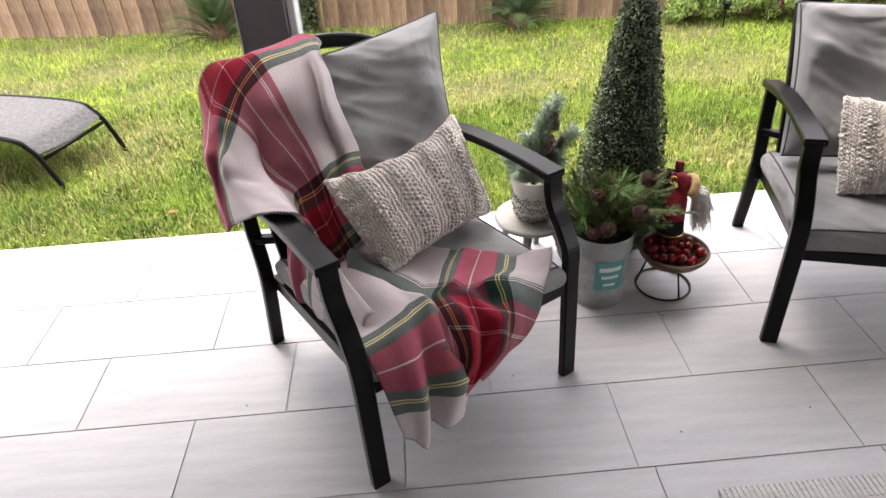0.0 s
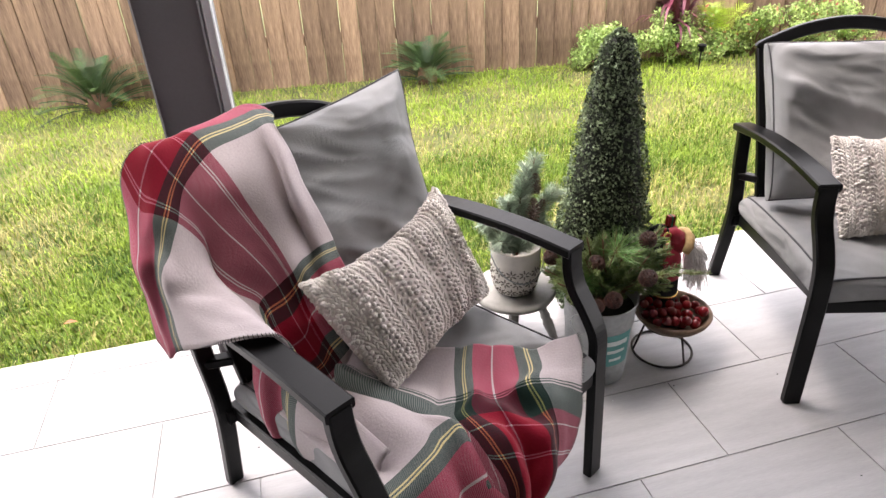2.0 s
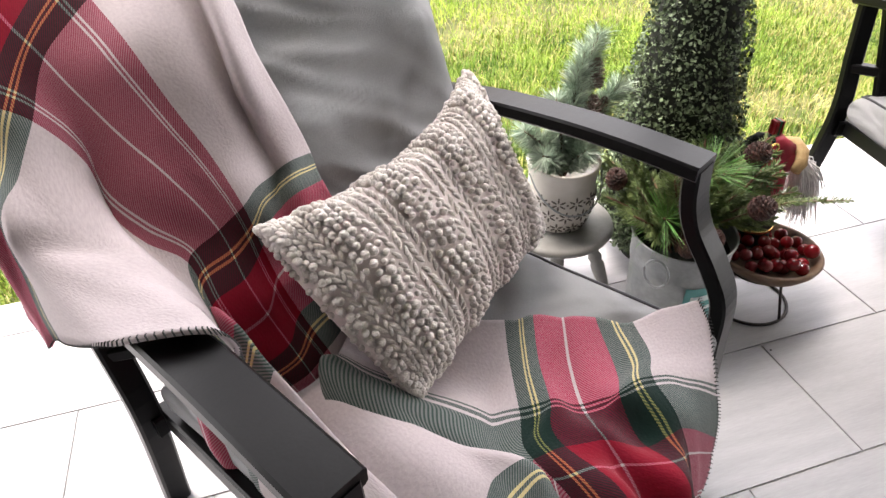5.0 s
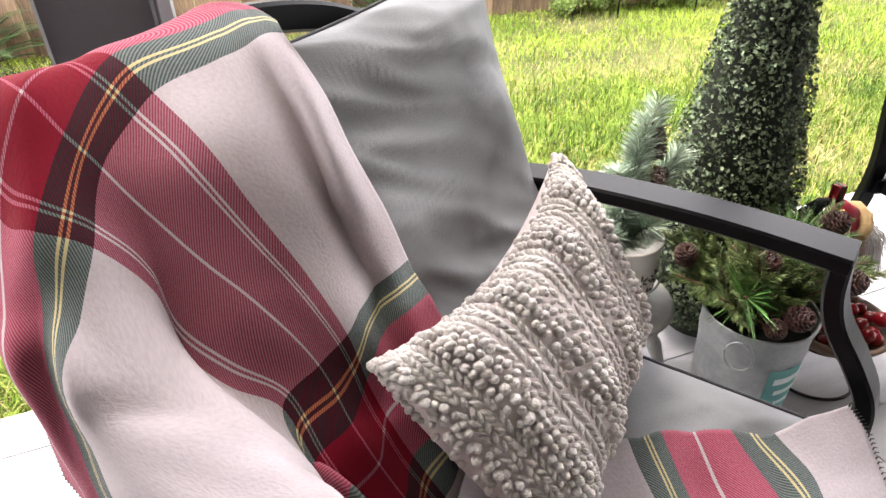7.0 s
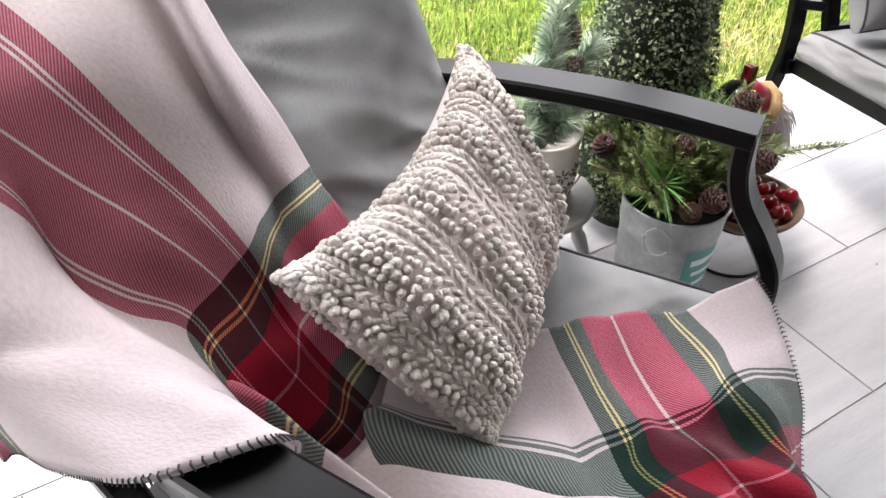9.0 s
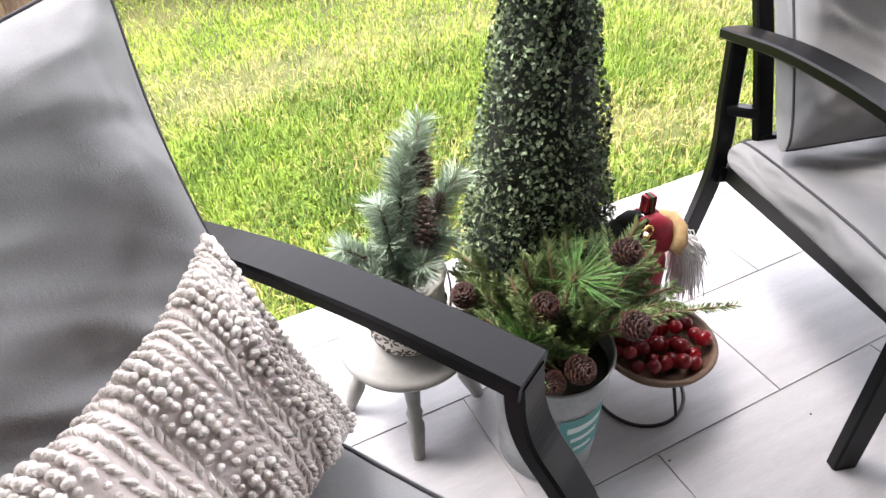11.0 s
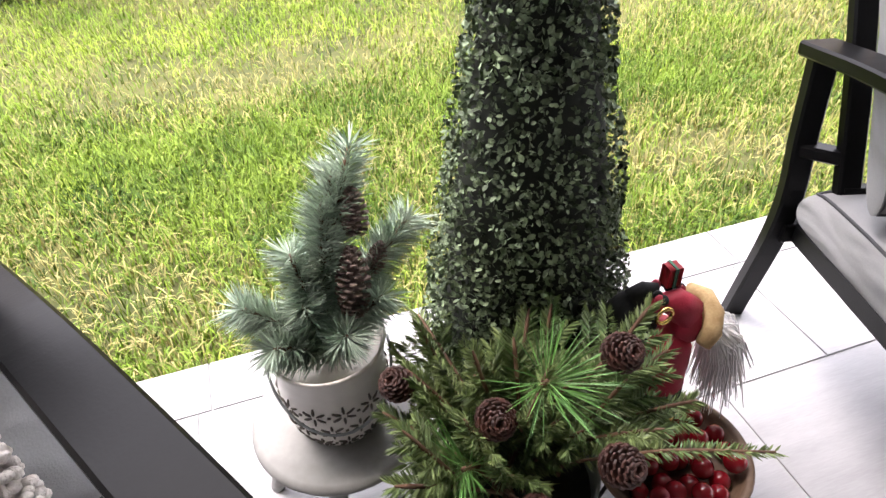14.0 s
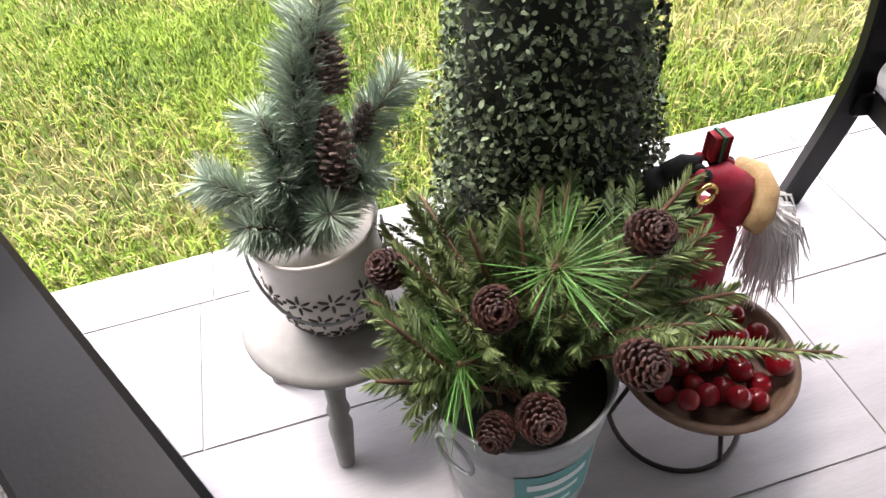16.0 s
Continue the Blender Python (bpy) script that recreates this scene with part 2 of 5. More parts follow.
    l.new(uv.outputs["UV"], fuzz.inputs["Vector"])
    l.new(fuzz.outputs["Fac"], pill.inputs["Value"])
    hs = n.new("ShaderNodeHueSaturation")
    l.new(pill.outputs["Result"], hs.inputs["Value"])
    l.new(mix.outputs["Color"], hs.inputs["Color"])
    l.new(hs.outputs["Color"], s.inputs["Base Color"])
    s.inputs["Roughness"].default_value = 0.95
    s.inputs["Specular IOR Level"].default_value = 0.2
    s.inputs["Sheen Weight"].default_value = 0.06
    bp = n.new("ShaderNodeBump")
    bp.inputs["Strength"].default_value, bp.inputs["Distance"].default_value = 0.6, 0.0016
    l.new(fuzz.outputs["Fac"], bp.inputs["Height"])
    l.new(bp.outputs["Normal"], s.inputs["Normal"])
    return m


PLAID = plaid()


# ---- building helpers ----
class Geo:
    """Gathers faces; every shape may use its own material slot."""

    def __init__(self):
        self.v, self.f, self.m, self.uv = [], [], [], {}

    def add(self, verts, faces, slot=0):
        k = len(self.v)
        self.v.extend(tuple(p) for p in verts)
        self.f.extend(tuple(k + i for i in face) for face in faces)
        self.m.extend([slot] * len(faces))
        return self

    def mesh(self, name, mats, smooth=True):
        me = bpy.data.meshes.new(name)
        me.from_pydata(self.v, [], self.f)
        for one in mats if isinstance(mats, (list, tuple)) else [mats]:
            me.materials.append(one)
        me.polygons.foreach_set("material_index", self.m)
        me.polygons.foreach_set("use_smooth", [smooth] * len(self.f))
        me.update()
        return me

    def box(self, x0, x1, y0, y1, z0, z1, bevel=0.004, slot=0):
        """A box with bevelled edges."""
        c, h = Vector(((x0 + x1) / 2, (y0 + y1) / 2, (z0 + z1) / 2)), Vector(((x1 - x0) / 2, (y1 - y0) / 2, (z1 - z0) / 2))
        b = min(bevel, h.x * 0.9, h.y * 0.9, h.z * 0.9)
        rings = [(h.x - b, h.y - b, -h.z), (h.x, h.y - b, -h.z + b), (h.x, h.y - b, h.z - b), (h.x - b, h.y - b, h.z)]
        verts = []
        for px, py, z in rings:
            flat = px < h.x
            qx, qy = (h.x - b, h.y - b) if flat else (h.x, h.y)
            for sx, sy in ((-1, -1), (1, -1), (1, 1), (-1, 1)):
                if flat:
                    pts = [(sx * qx, sy * qy), (sx * qx, sy * qy)]
                else:
                    pts = [(sx * qx, sy * (qy - b)), (sx * (qx - b), sy * qy)]
                if sx * sy > 0:
                    pts = pts[::-1]
                verts += [c + Vector((p[0], p[1], z)) for p in pts]
        faces = [[8 * r + i, 8 * r + (i + 1) % 8, 8 * r + 8 + (i + 1) % 8, 8 * r + 8 + i] for r in range(3) for i in range(8)]
        faces += [list(range(7, -1, -1)), list(range(24, 32))]
        return self.add(verts, faces, slot)

    def sweep(self, path, w, h, up=(0, 0, 1), slot=0, bevel=0.25, closed=False):
        """A bar of section w x h (w across, h along up) with rounded corners, along a path."""
        path = [Vector(p) for p in path]
        n, verts = len(path), []
        ws = w if isinstance(w, (list, tuple)) else [w] * n
        hs = h if isinstance(h, (list, tuple)) else [h] * n
        for i, p in enumerate(path):
            d = (path[(i + 1) % n] - path[i - 1]) if closed else path[min(i + 1, n - 1)] - path[max(i - 1, 0)]
            d.normalize()
            side = d.cross(Vector(up)).normalized()
            top = side.cross(d).normalized()
            a, b, c = ws[i] / 2, hs[i] / 2, bevel * min(ws[i], hs[i])
            for x, y in ((a - c, -b), (a, -b + c), (a, b - c), (a - c, b), (-a + c, b), (-a, b - c), (-a, -b + c), (-a + c, -b)):
                verts.append(p + x * side + y * top)
        rows = n if closed else n - 1
        faces = [[8 * i + j, 8 * i + (j + 1) % 8, 8 * ((i + 1) % n) + (j + 1) % 8, 8 * ((i + 1) % n) + j] for i in range(rows) for j in range(8)]
        if not closed:
            faces += [list(range(7, -1, -1)), [8 * (n - 1) + j for j in range(8)]]
        return self.add(verts, faces, slot)

    def tube(self, path, r, sides=8, slot=0, closed=False):
        path = [Vector(p) for p in path]
        n, verts = len(path), []
        rs = r if isinstance(r, (list, tuple)) else [r] * n
        for i, p in enumerate(path):
            d = (path[(i + 1) % n] - path[i - 1]) if closed else path[min(i + 1, n - 1)] - path[max(i - 1, 0)]
            d.normalize()
            side = d.orthogonal().normalized() if abs(d.z) > 0.95 else d.cross(Vector((0, 0, 1))).normalized()
            top = side.cross(d)
            for k in range(sides):
                a = 2 * math.pi * k / sides
                verts.append(p + rs[i] * (math.cos(a) * side + math.sin(a) * top))
        rows = n if closed else n - 1
        faces = [[sides * i + k, sides * i + (k + 1) % sides, sides * ((i + 1) % n) + (k + 1) % sides, sides * ((i + 1) % n) + k] for i in range(rows) for k in range(sides)]
        if not closed:
            faces += [list(range(sides - 1, -1, -1)), [sides * (n - 1) + k for k in range(sides)]]
        return self.add(verts, faces, slot)

    def lathe(self, profile, centre=(0, 0, 0), sides=32, slot=0, squash=1.0):
        """Turns a profile of (radius, height) round the upright axis."""
        c, verts, n = Vector(centre), [], len(profile)
        for r, z in profile:
            for k in range(sides):
                a = 2 * math.pi * k / sides
                verts.append(c + Vector((r * math.cos(a), squash * r * math.sin(a), z)))
        faces = [[sides * i + k, sides * i + (k + 1) % sides, sides * (i + 1) + (k + 1) % sides, sides * (i + 1) + k] for i in range(n - 1) for k in range(sides)]
        return self.add(verts, faces, slot)

    def ball(self, c, r, slot=0, rings=6, sides=10):
        c = Vector(c)
        rr = r if isinstance(r, (list, tuple)) else (r, r, r)
        verts = [c + Vector((rr[0] * math.sin(math.pi * i / rings) * math.cos(2 * math.pi * k / sides), rr[1] * math.sin(math.pi * i / rings) * math.sin(2 * math.pi * k / sides), rr[2] * math.cos(math.pi * i / rings))) for i in range(rings + 1) for k in range(sides)]
        faces = [[sides * i + k, sides * (i + 1) + k, sides * (i + 1) + (k + 1) % sides, sides * i + (k + 1) % sides] for i in range(rings) for k in range(sides)]
        return self.add(verts, faces, slot)


def part(name, geo, mats, parent=None, label="", smooth=True, m=None):
    """Links a Geo or a mesh as one object, under its thing if there is one."""
    data = geo if isinstance(geo, bpy.types.Mesh) else geo.mesh(name, mats, smooth)
    ob = new(name, data)
    if parent is not None:
        ob.parent = parent
    if m is not None:
        ob.matrix_basis = m
    if label:
        tagged(ob, label)
    return ob


def thing(name, m, label, category, group="", kind=""):
    ob = new(name)
    ob.empty_display_size = 0.05
    ob.matrix_basis = m
    return tagged(ob, label, category, group, kind)


def solo(name, geo, mats, label, category, group="", kind="", smooth=True, m=None):
    return tagged(part(name, geo, mats, None, "", smooth, m), label, category, group, kind)


def curve(points, steps=8):
    """A Catmull-Rom curve through the points."""
    p = [Vector(q) for q in points]
    p = [2 * p[0] - p[1]] + p + [2 * p[-1] - p[-2]]
    out = []
    for i in range(1, len(p) - 2):
        for k in range(steps):
            t = k / steps
            out.append(0.5 * (2 * p[i] + (p[i + 1] - p[i - 1]) * t + (2 * p[i - 1] - 5 * p[i] + 4 * p[i + 1] - p[i + 2]) * t * t + (3 * p[i] - p[i - 1] - 3 * p[i + 1] + p[i + 2]) * t ** 3))
    return out + [p[-2]]


def blades(name, spots, height, width, lean, mats, rng, slots=None, bend=0.5):
    """Many thin bent blades, each three quads and a tip, from root points (n x 3)."""
    n = len(spots)
    turn = rng.uniform(0, 2 * math.pi, n)
    h = height * rng.uniform(0.45, 1.25, n)
    w = width * rng.uniform(0.7, 1.3, n)
    tilt = lean * rng.uniform(0.1, 1.3, n)
    d = np.stack([np.cos(turn), np.sin(turn), 0 * turn], 1)
    s = np.stack([-np.sin(turn), np.cos(turn), 0 * turn], 1)
    verts = np.zeros((n, 7, 3))
    for k, (f, taper) in enumerate(((0.0, 1.0), (0.4, 0.85), (0.75, 0.55), (1.0, 0.0))):
        up = h * f * np.cos(tilt * f * (0.6 + bend))
        out = h * f * np.sin(tilt * f * (0.6 + bend))
        c = spots + d * out[:, None] + np.array([0, 0, 1]) * up[:, None]
        if k < 3:
            verts[:, 2 * k], verts[:, 2 * k + 1] = c - s * (w * taper / 2)[:, None], c + s * (w * taper / 2)[:, None]
        else:
            verts[:, 6] = c
    return strips(name, verts, [(0, 1, 3, 2), (2, 3, 5, 4), (4, 5, 6)], mats, slots)


def strips(name, verts, pattern, mats, slots=None):
    """A mesh of n alike pieces: verts (n x k x 3) and the faces of one piece."""
    n, k = verts.shape[:2]
    sizes = [len(f) for f in pattern]
    flat = np.concatenate([np.array(f) for f in pattern])
    loops = (flat[None] + k * np.arange(n)[:, None]).ravel()
    totals = np.tile(sizes, n)
    starts = np.concatenate([[0], np.cumsum(totals)[:-1]])
    me = bpy.data.meshes.new(name)
    me.vertices.add(n * k)
    me.vertices.foreach_set("co", verts.ravel())
    me.loops.add(len(loops))
    me.loops.foreach_set("vertex_index", loops)
    me.polygons.add(len(totals))
    me.polygons.foreach_set("loop_start", starts)
    me.polygons.foreach_set("loop_total", totals)
    for one in mats if isinstance(mats, (list, tuple)) else [mats]:
        me.materials.append(one)
    if slots is not None:
        me.polygons.foreach_set("material_index", np.repeat(slots, len(pattern)))
    me.update(calc_edges=True)
    me.validate()
    return me

# ---- the setting ----
LAWN = -0.06
ground = Geo()
ground.add([(-60, -40, LAWN), (60, -40, LAWN), (60, 80, LAWN), (-60, 80, LAWN)], [(0, 1, 2, 3)])
solo("ground", ground, SOIL, "level back garden ground of patchy green lawn", "ground", kind="structure")

slab = Geo().box(-6, 7, -3.2, 2.476, -0.3, -0.004, 0.003)
solo("patio_slab", slab, [GROUT], "concrete patio slab with grey grout joints under the tiles", "patio floor", kind="structure", smooth=False)

roof = Geo().box(-6, 7, -3.2, 2.50, 3.05, 3.25, 0.01)
solo("ceiling", roof, [CEILING], "plain painted patio roof over the seating area", "ceiling", kind="structure", smooth=False)
wall = Geo().box(-6, 7, -3.4, -3.2, -0.3, 3.25, 0.01)
solo("wall_south", wall, [WALL], "plain pale rendered house wall behind the patio", "wall", kind="structure", smooth=False)
# unseen wall, added only to hold back sky light from the west
west = Geo().box(-3.4, -3.2, -3.19, 1.4, -0.3, 3.04, 0.01)
solo("west_light_block", west, [WALL], "unseen plain wall added to block sky light from the west", "wall", kind="structure", smooth=False)


def patio_post(x0, x1, y0, y1, side):
    t = thing("patio_post", pose((x0 + x1) / 2, (y0 + y1) / 2, 0), "square grey painted patio post at the tile edge", "post", "patio posts", "structure")
    w, d = (x1 - x0) / 2, (y1 - y0) / 2
    part("shaft", Geo().box(-w, w, -d, d, 0, 3.05, 0.006), [POST], t, smooth=False)
    # pale strip puts the daylight on the post's side face into colour
    part("lit_side_strip", Geo().box(min(side * (w + 0.001), side * (w + 0.028)), max(side * (w + 0.001), side * (w + 0.028)), -d + 0.012, d - 0.012, 0.11, 3.05, 0.004), [WHITE], t, "pale strip standing in for the post's lit side face", smooth=False)
    part("base_trim", Geo().box(-w - 0.012, w + 0.012, -d - 0.012, d + 0.012, 0, 0.11, 0.006), [POST], t, smooth=False)


patio_post(-0.555, -0.387, 2.300, 2.440, 1)
patio_post(2.05, 2.22, 2.300, 2.440, -1)


def fence_y(x):
    return 5.66 - 0.12 * x


fence = thing("garden_fence", pose(0, 0, LAWN), "weathered brown vertical board garden fence", "fence", kind="structure")
rng = np.random.default_rng(5)
fence_angle = math.atan(-0.12)
boards = []
for k in range(4):
    g = Geo()
    w, h = 0.138, 1.82 + 0.01 * k
    g.box(-w / 2, w / 2, -0.009, 0.009, -0.03, h, 0.003)
    boards.append(g.mesh("fence_board", [FENCE], False))
x, k = -6.5, 0
while x < 7.0:
    ob = part("board", boards[k % 4], None, fence, m=pose(x, fence_y(x) + rng.uniform(-0.006, 0.006), rng.uniform(-0.012, 0.012), 0, rng.uniform(-0.35, 0.35), math.degrees(fence_angle)))
    x += 0.1415 * math.cos(fence_angle)
    k += 1
for z in (0.35, 1.45):
    part("rail", Geo().sweep([(-6.5, fence_y(-6.5) + 0.035, z), (7, fence_y(7) + 0.035, z)], 0.04, 0.09), [FENCE], fence, smooth=False)

# lawn: patchy blades, longer and greener in tufts
rng = np.random.default_rng(3)


def lawn_patch(name, x0, x1, y0, y1, n, height, width, kind_of, label):
    xs, ys = rng.uniform(x0, x1, n), rng.uniform(y0, y1, n)
    near = rng.random(n) < np.clip(1.2 - (ys - 2.4) / 6.0, 0.4, 1)
    xs, ys = xs[near], ys[near]
    tuft = np.array([noise.noise((a * 1.6, b * 1.6, 0)) for a, b in zip(xs, ys)])
    fade = np.clip(np.minimum(np.minimum(xs - x0, x1 - xs), y1 - ys) / 0.7, 0, 1) * np.clip(1.8 - 0.28 * np.abs(xs - 0.8), 0.3, 1)
    keep = rng.random(len(xs)) < np.clip(0.75 + 0.9 * tuft, 0.25, 1) * fade
    xs, ys, tuft = xs[keep], ys[keep], tuft[keep]
    ok = ys < np.array([fence_y(a) for a in xs]) - 0.03
    xs, ys, tuft = xs[ok], ys[ok], tuft[ok]
    slots = (rng.random(len(xs)) < np.clip(0.20 - 0.55 * tuft, 0.03, 0.6)).astype(int)
    me = blades(name, np.stack([xs, ys, np.full(len(xs), LAWN - 0.004)], 1), height, width, 0.95, [kind_of, STRAW], rng, slots)
    tagged(new(name, me), label, "grass", kind="stuff")


lawn_patch("lawn_grass", -6.4, 7.0, 2.49, 7.2, 400000, 0.050, 0.0042, BLADE, "bright green uneven lawn grass with dry straw patches")
# longer blades, with the shade near the roof edge put into their colour
lawn_patch("edge_grass", -3.4, 3.4, 2.475, 4.2, 180000, 0.062, 0.0040, EDGE_BLADE, "longer green grass along the patio edge")


# ---- far garden plants ----
def leaf_cloud(name, centres, radii, n, size, mats, seed, flat=0.5):
    """Small folded leaves scattered through a few uneven clumps."""
    r = np.random.default_rng(seed)
    pick = r.integers(0, len(centres), n)
    d = r.normal(size=(n, 3))
    d /= np.linalg.norm(d, axis=1)[:, None]
    p = np.array(centres)[pick] + d * (np.array(radii)[pick] * r.uniform(0.35, 1.05, n))[:, None] * np.array([1, 1, 0.9])
    return leaves(name, p, d, size, mats, r, flat)


def leaves(name, p, normal, size, mats, r, flat=0.5, wide=0.45):
    """Six-sided leaves, a little cupped, facing roughly along the normals."""
    n = len(p)
    nn = normal * (1 - flat) + r.normal(size=(n, 3)) * 0.6
    nn /= np.linalg.norm(nn, axis=1)[:, None]
    a = np.cross(nn, r.normal(size=(n, 3)))
    a /= np.linalg.norm(a, axis=1)[:, None]
    b = np.cross(nn, a)
    s = (size * r.uniform(0.6, 1.3, n))[:, None]
    lift = nn * s * 0.16
    verts = np.stack([p - a * s, p - a * s * 0.35 + b * s * wide + lift, p + a * s * 0.5 + b * s * wide * 0.8 + lift, p + a * s, p + a * s * 0.5 - b * s * wide * 0.8 + lift, p - a * s * 0.35 - b * s * wide + lift], 1)
    return strips(name, verts, [(0, 1, 2, 3), (0, 3, 4, 5)], mats)


def fronds(n, length, droop, leaflet, seed, lift=0.6, pairs=26, wide=0.006):
    """Arching feather fronds from one point, as one list of leaflets and ribs."""
    r = np.random.default_rng(seed)
    verts, ribs = [], Geo()
    for i in range(n):
        a = 2 * math.pi * (i + r.uniform(-0.3, 0.3)) / n * 2.4
        up = lift * r.uniform(0.35, 1.25)
        ln = length * r.uniform(0.8, 1.1)
        d = Vector((math.cos(a), math.sin(a), 0))
        pts = [d * (ln * t * math.cos(up)) + Vector((0, 0, ln * (t * math.sin(up) - droop * t * t))) for t in np.linspace(0, 1, pairs)]
        ribs.tube(pts[::5] + [pts[-1]], 0.004, 4)
        side = Vector((-d.y, d.x, 0))
        for k in range(3, pairs):
            f = math.sin(math.pi * min(1.0, 0.12 + 0.9 * k / pairs)) ** 0.6
            t = (pts[k] - pts[k - 1]).normalized()
            for s in (-1, 1):
                tip = pts[k] + (side * s * 0.85 + t * 0.5 + Vector((0, 0, 0.12))) * leaflet * f
                verts.append([pts[k] - t * wide, tip, pts[k] + t * wide])
    return np.array(verts, dtype=float), ribs


def cycad(x, y, length, seed, label):
    t = thing("cycad_plant", pose(x, y, LAWN), label, "plant", "cycads by the fence")
    v, ribs = fronds(40, length, 0.34, 0.085, seed, lift=0.95, pairs=34, wide=0.0035)
    v[:, :, 2] += 0.10
    part("frond", strips("fronds", v, [(0, 1, 2)], CYCAD), None, t)
    part("rib", ribs, [CYCAD], t)
    part("stem", Geo().lathe([(0.075, 0), (0.085, 0.05), (0.06, 0.12), (0.0, 0.14)], sides=12), [TWIG], t)


cycad(0.92, 5.36, 0.45, 11, "dark green cycad with stiff fronds on the lawn")
cycad(-1.52, 5.62, 0.56, 12, "dark green cycad with arching fronds beside the fence")

cyp = thing("cypress_tree", pose(-0.82, 5.66, LAWN), "slim dark green columnar cypress against the fence", "tree")
part("trunk", Geo().tube([(0, 0, 0), (0.01, 0, 0.6), (0, 0, 1.6)], [0.025, 0.02, 0.008], 6), [TWIG], cyp)
cyp_n = 6500
cr = np.random.default_rng(8)
ch = cr.uniform(0.03, 1.75, cyp_n)
crad = 0.115 * np.sqrt(np.clip(1.0 - ch / 1.85, 0.02, 1)) * cr.uniform(0.5, 1.1, cyp_n)
ca = cr.uniform(0, 2 * math.pi, cyp_n)
cn = np.stack([np.cos(ca), np.sin(ca), 0.8 + 0 * ca], 1)
part("crown", leaves("crown", np.stack([crad * np.cos(ca), crad * np.sin(ca), ch], 1), cn, 0.022, CYPRESS, cr), None, cyp)

solo("garden_stake", Geo().tube([(-0.66, 5.58, LAWN), (-0.65, 5.60, 0.62)], 0.011, 6), [BAMBOO], "thin pale wooden garden stake in the lawn", "stake")

SH = [(2.22, 5.22), (2.5, 5.20), (2.85, 5.10), (3.2, 5.06), (3.6, 5.02), (4.0, 4.95), (4.4, 4.88)]
for i, (sx, sy) in enumerate(SH):
    sh = thing("flowering_shrub", pose(sx, sy, LAWN), "light green leafy low shrub in the fence border", "shrub", "border shrubs")
    rr = np.random.default_rng(30 + i)
    cs = [(rr.uniform(-0.15, 0.15), rr.uniform(-0.12, 0.12), rr.uniform(0.08, 0.36 if i > 1 else 0.26)) for _ in range(9)]
    part("foliage", leaf_cloud("foliage", cs, [0.10] * 9, 3000, 0.0135, SHRUB, 40 + i), None, sh)
    st = Geo()
    for c in cs:
        st.tube([(0, 0, 0), (c[0] * 0.5, c[1] * 0.5, c[2] * 0.6), c], [0.006, 0.005, 0.002], 5)
    part("stem", st, [TWIG], sh)
    if i > 2:
        part("blossoms", leaf_cloud("blossoms", cs, [0.115] * 9, 70, 0.018, BLOSSOM, 70 + i), None, sh, "small coral blossoms")

pur = thing("purple_cordyline", pose(2.95, 5.20, LAWN - 0.26), "purple strappy leaved plant among the shrubs", "plant")
pr = np.random.default_rng(51)
pn = 120
part("leaves", blades("leaves", np.stack([pr.normal(0, 0.03, pn), pr.normal(0, 0.03, pn), pr.uniform(0.35, 0.78, pn)], 1), 0.30, 0.040, 1.35, [PURPLE], pr), None, pur)
part("cane", Geo().tube([(0, 0, 0), (0.01, 0, 0.4), (0, 0.01, 0.75)], 0.012, 6), [TWIG], pur)
palm = thing("lime_palm", pose(3.26, 5.08, LAWN - 0.22), "bright lime green fan palm among the shrubs", "plant")
pv, pribs = fronds(11, 0.44, 0.30, 0.17, 61, lift=1.0, pairs=15, wide=0.006)
pv[:, :, 2] += 0.38
part("frond", strips("fronds", pv, [(0, 1, 2)], LIME), None, palm)
part("rib", Geo().tube([(0, 0, 0), (0, 0, 0.42)], 0.014, 6), [CYCAD], palm)


def path_light(x, y):
    t = thing("solar_path_light", pose(x, y, LAWN), "small black solar path light in the lawn border", "garden light", "solar path lights")
    part("spike", Geo().tube([(0, 0, 0), (0, 0, 0.16)], 0.006, 6), [IRON], t)
    part("cap", Geo().lathe([(0.0, 0.20), (0.035, 0.19), (0.035, 0.175), (0.022, 0.17), (0.02, 0.14), (0.0, 0.14)], sides=12), [IRON], t)


path_light(2.46, 5.0)
path_light(3.0, 4.86)

# ---- sun lounger on the lawn ----
lounger = thing("sun_lounger", pose(-1.76, 3.33, LAWN, 0, 0, -18), "grey woven sun lounger with a curved metal frame on the lawn", "sun lounger")
side = curve([(-2.0, 0, 0.28), (-1.0, 0, 0.285), (-0.22, 0, 0.28), (-0.05, 0, 0.225), (0.02, 0, 0.12), (0.07, 0, 0.0)], 6)
for s in (-0.24, 0.24):
    part("side_rail", Geo().tube([(p.x, s, p.z) for p in side], 0.013, 8), [IRON], lounger)
sl = Geo()
deck = [p for p in side if p.z > 0.19]
for s0, s1 in ((-0.232, 0.232),):
    vs = []
    for p in deck:
        for j in range(9):
            f = j / 8
            vs.append((p.x, s0 + (s1 - s0) * f, p.z + 0.006 - 0.02 * math.sin(math.pi * f)))
    sl.add(vs, [(9 * i + j, 9 * i + j + 1, 9 * i + 10 + j, 9 * i + 9 + j) for i in range(len(deck) - 1) for j in range(8)])
part("woven_deck", sl, [WICKER], lounger)
for xx in (-1.9,):
    for s in (-0.24, 0.24):
        part("leg", Geo().tube([(xx, s, 0.28), (xx - 0.05, s, 0)], 0.013, 8), [IRON], lounger)
part("cross_bar", Geo().tube([(-0.01, -0.24, 0.17), (-0.01, 0.24, 0.17)], 0.011, 8), [IRON], lounger)

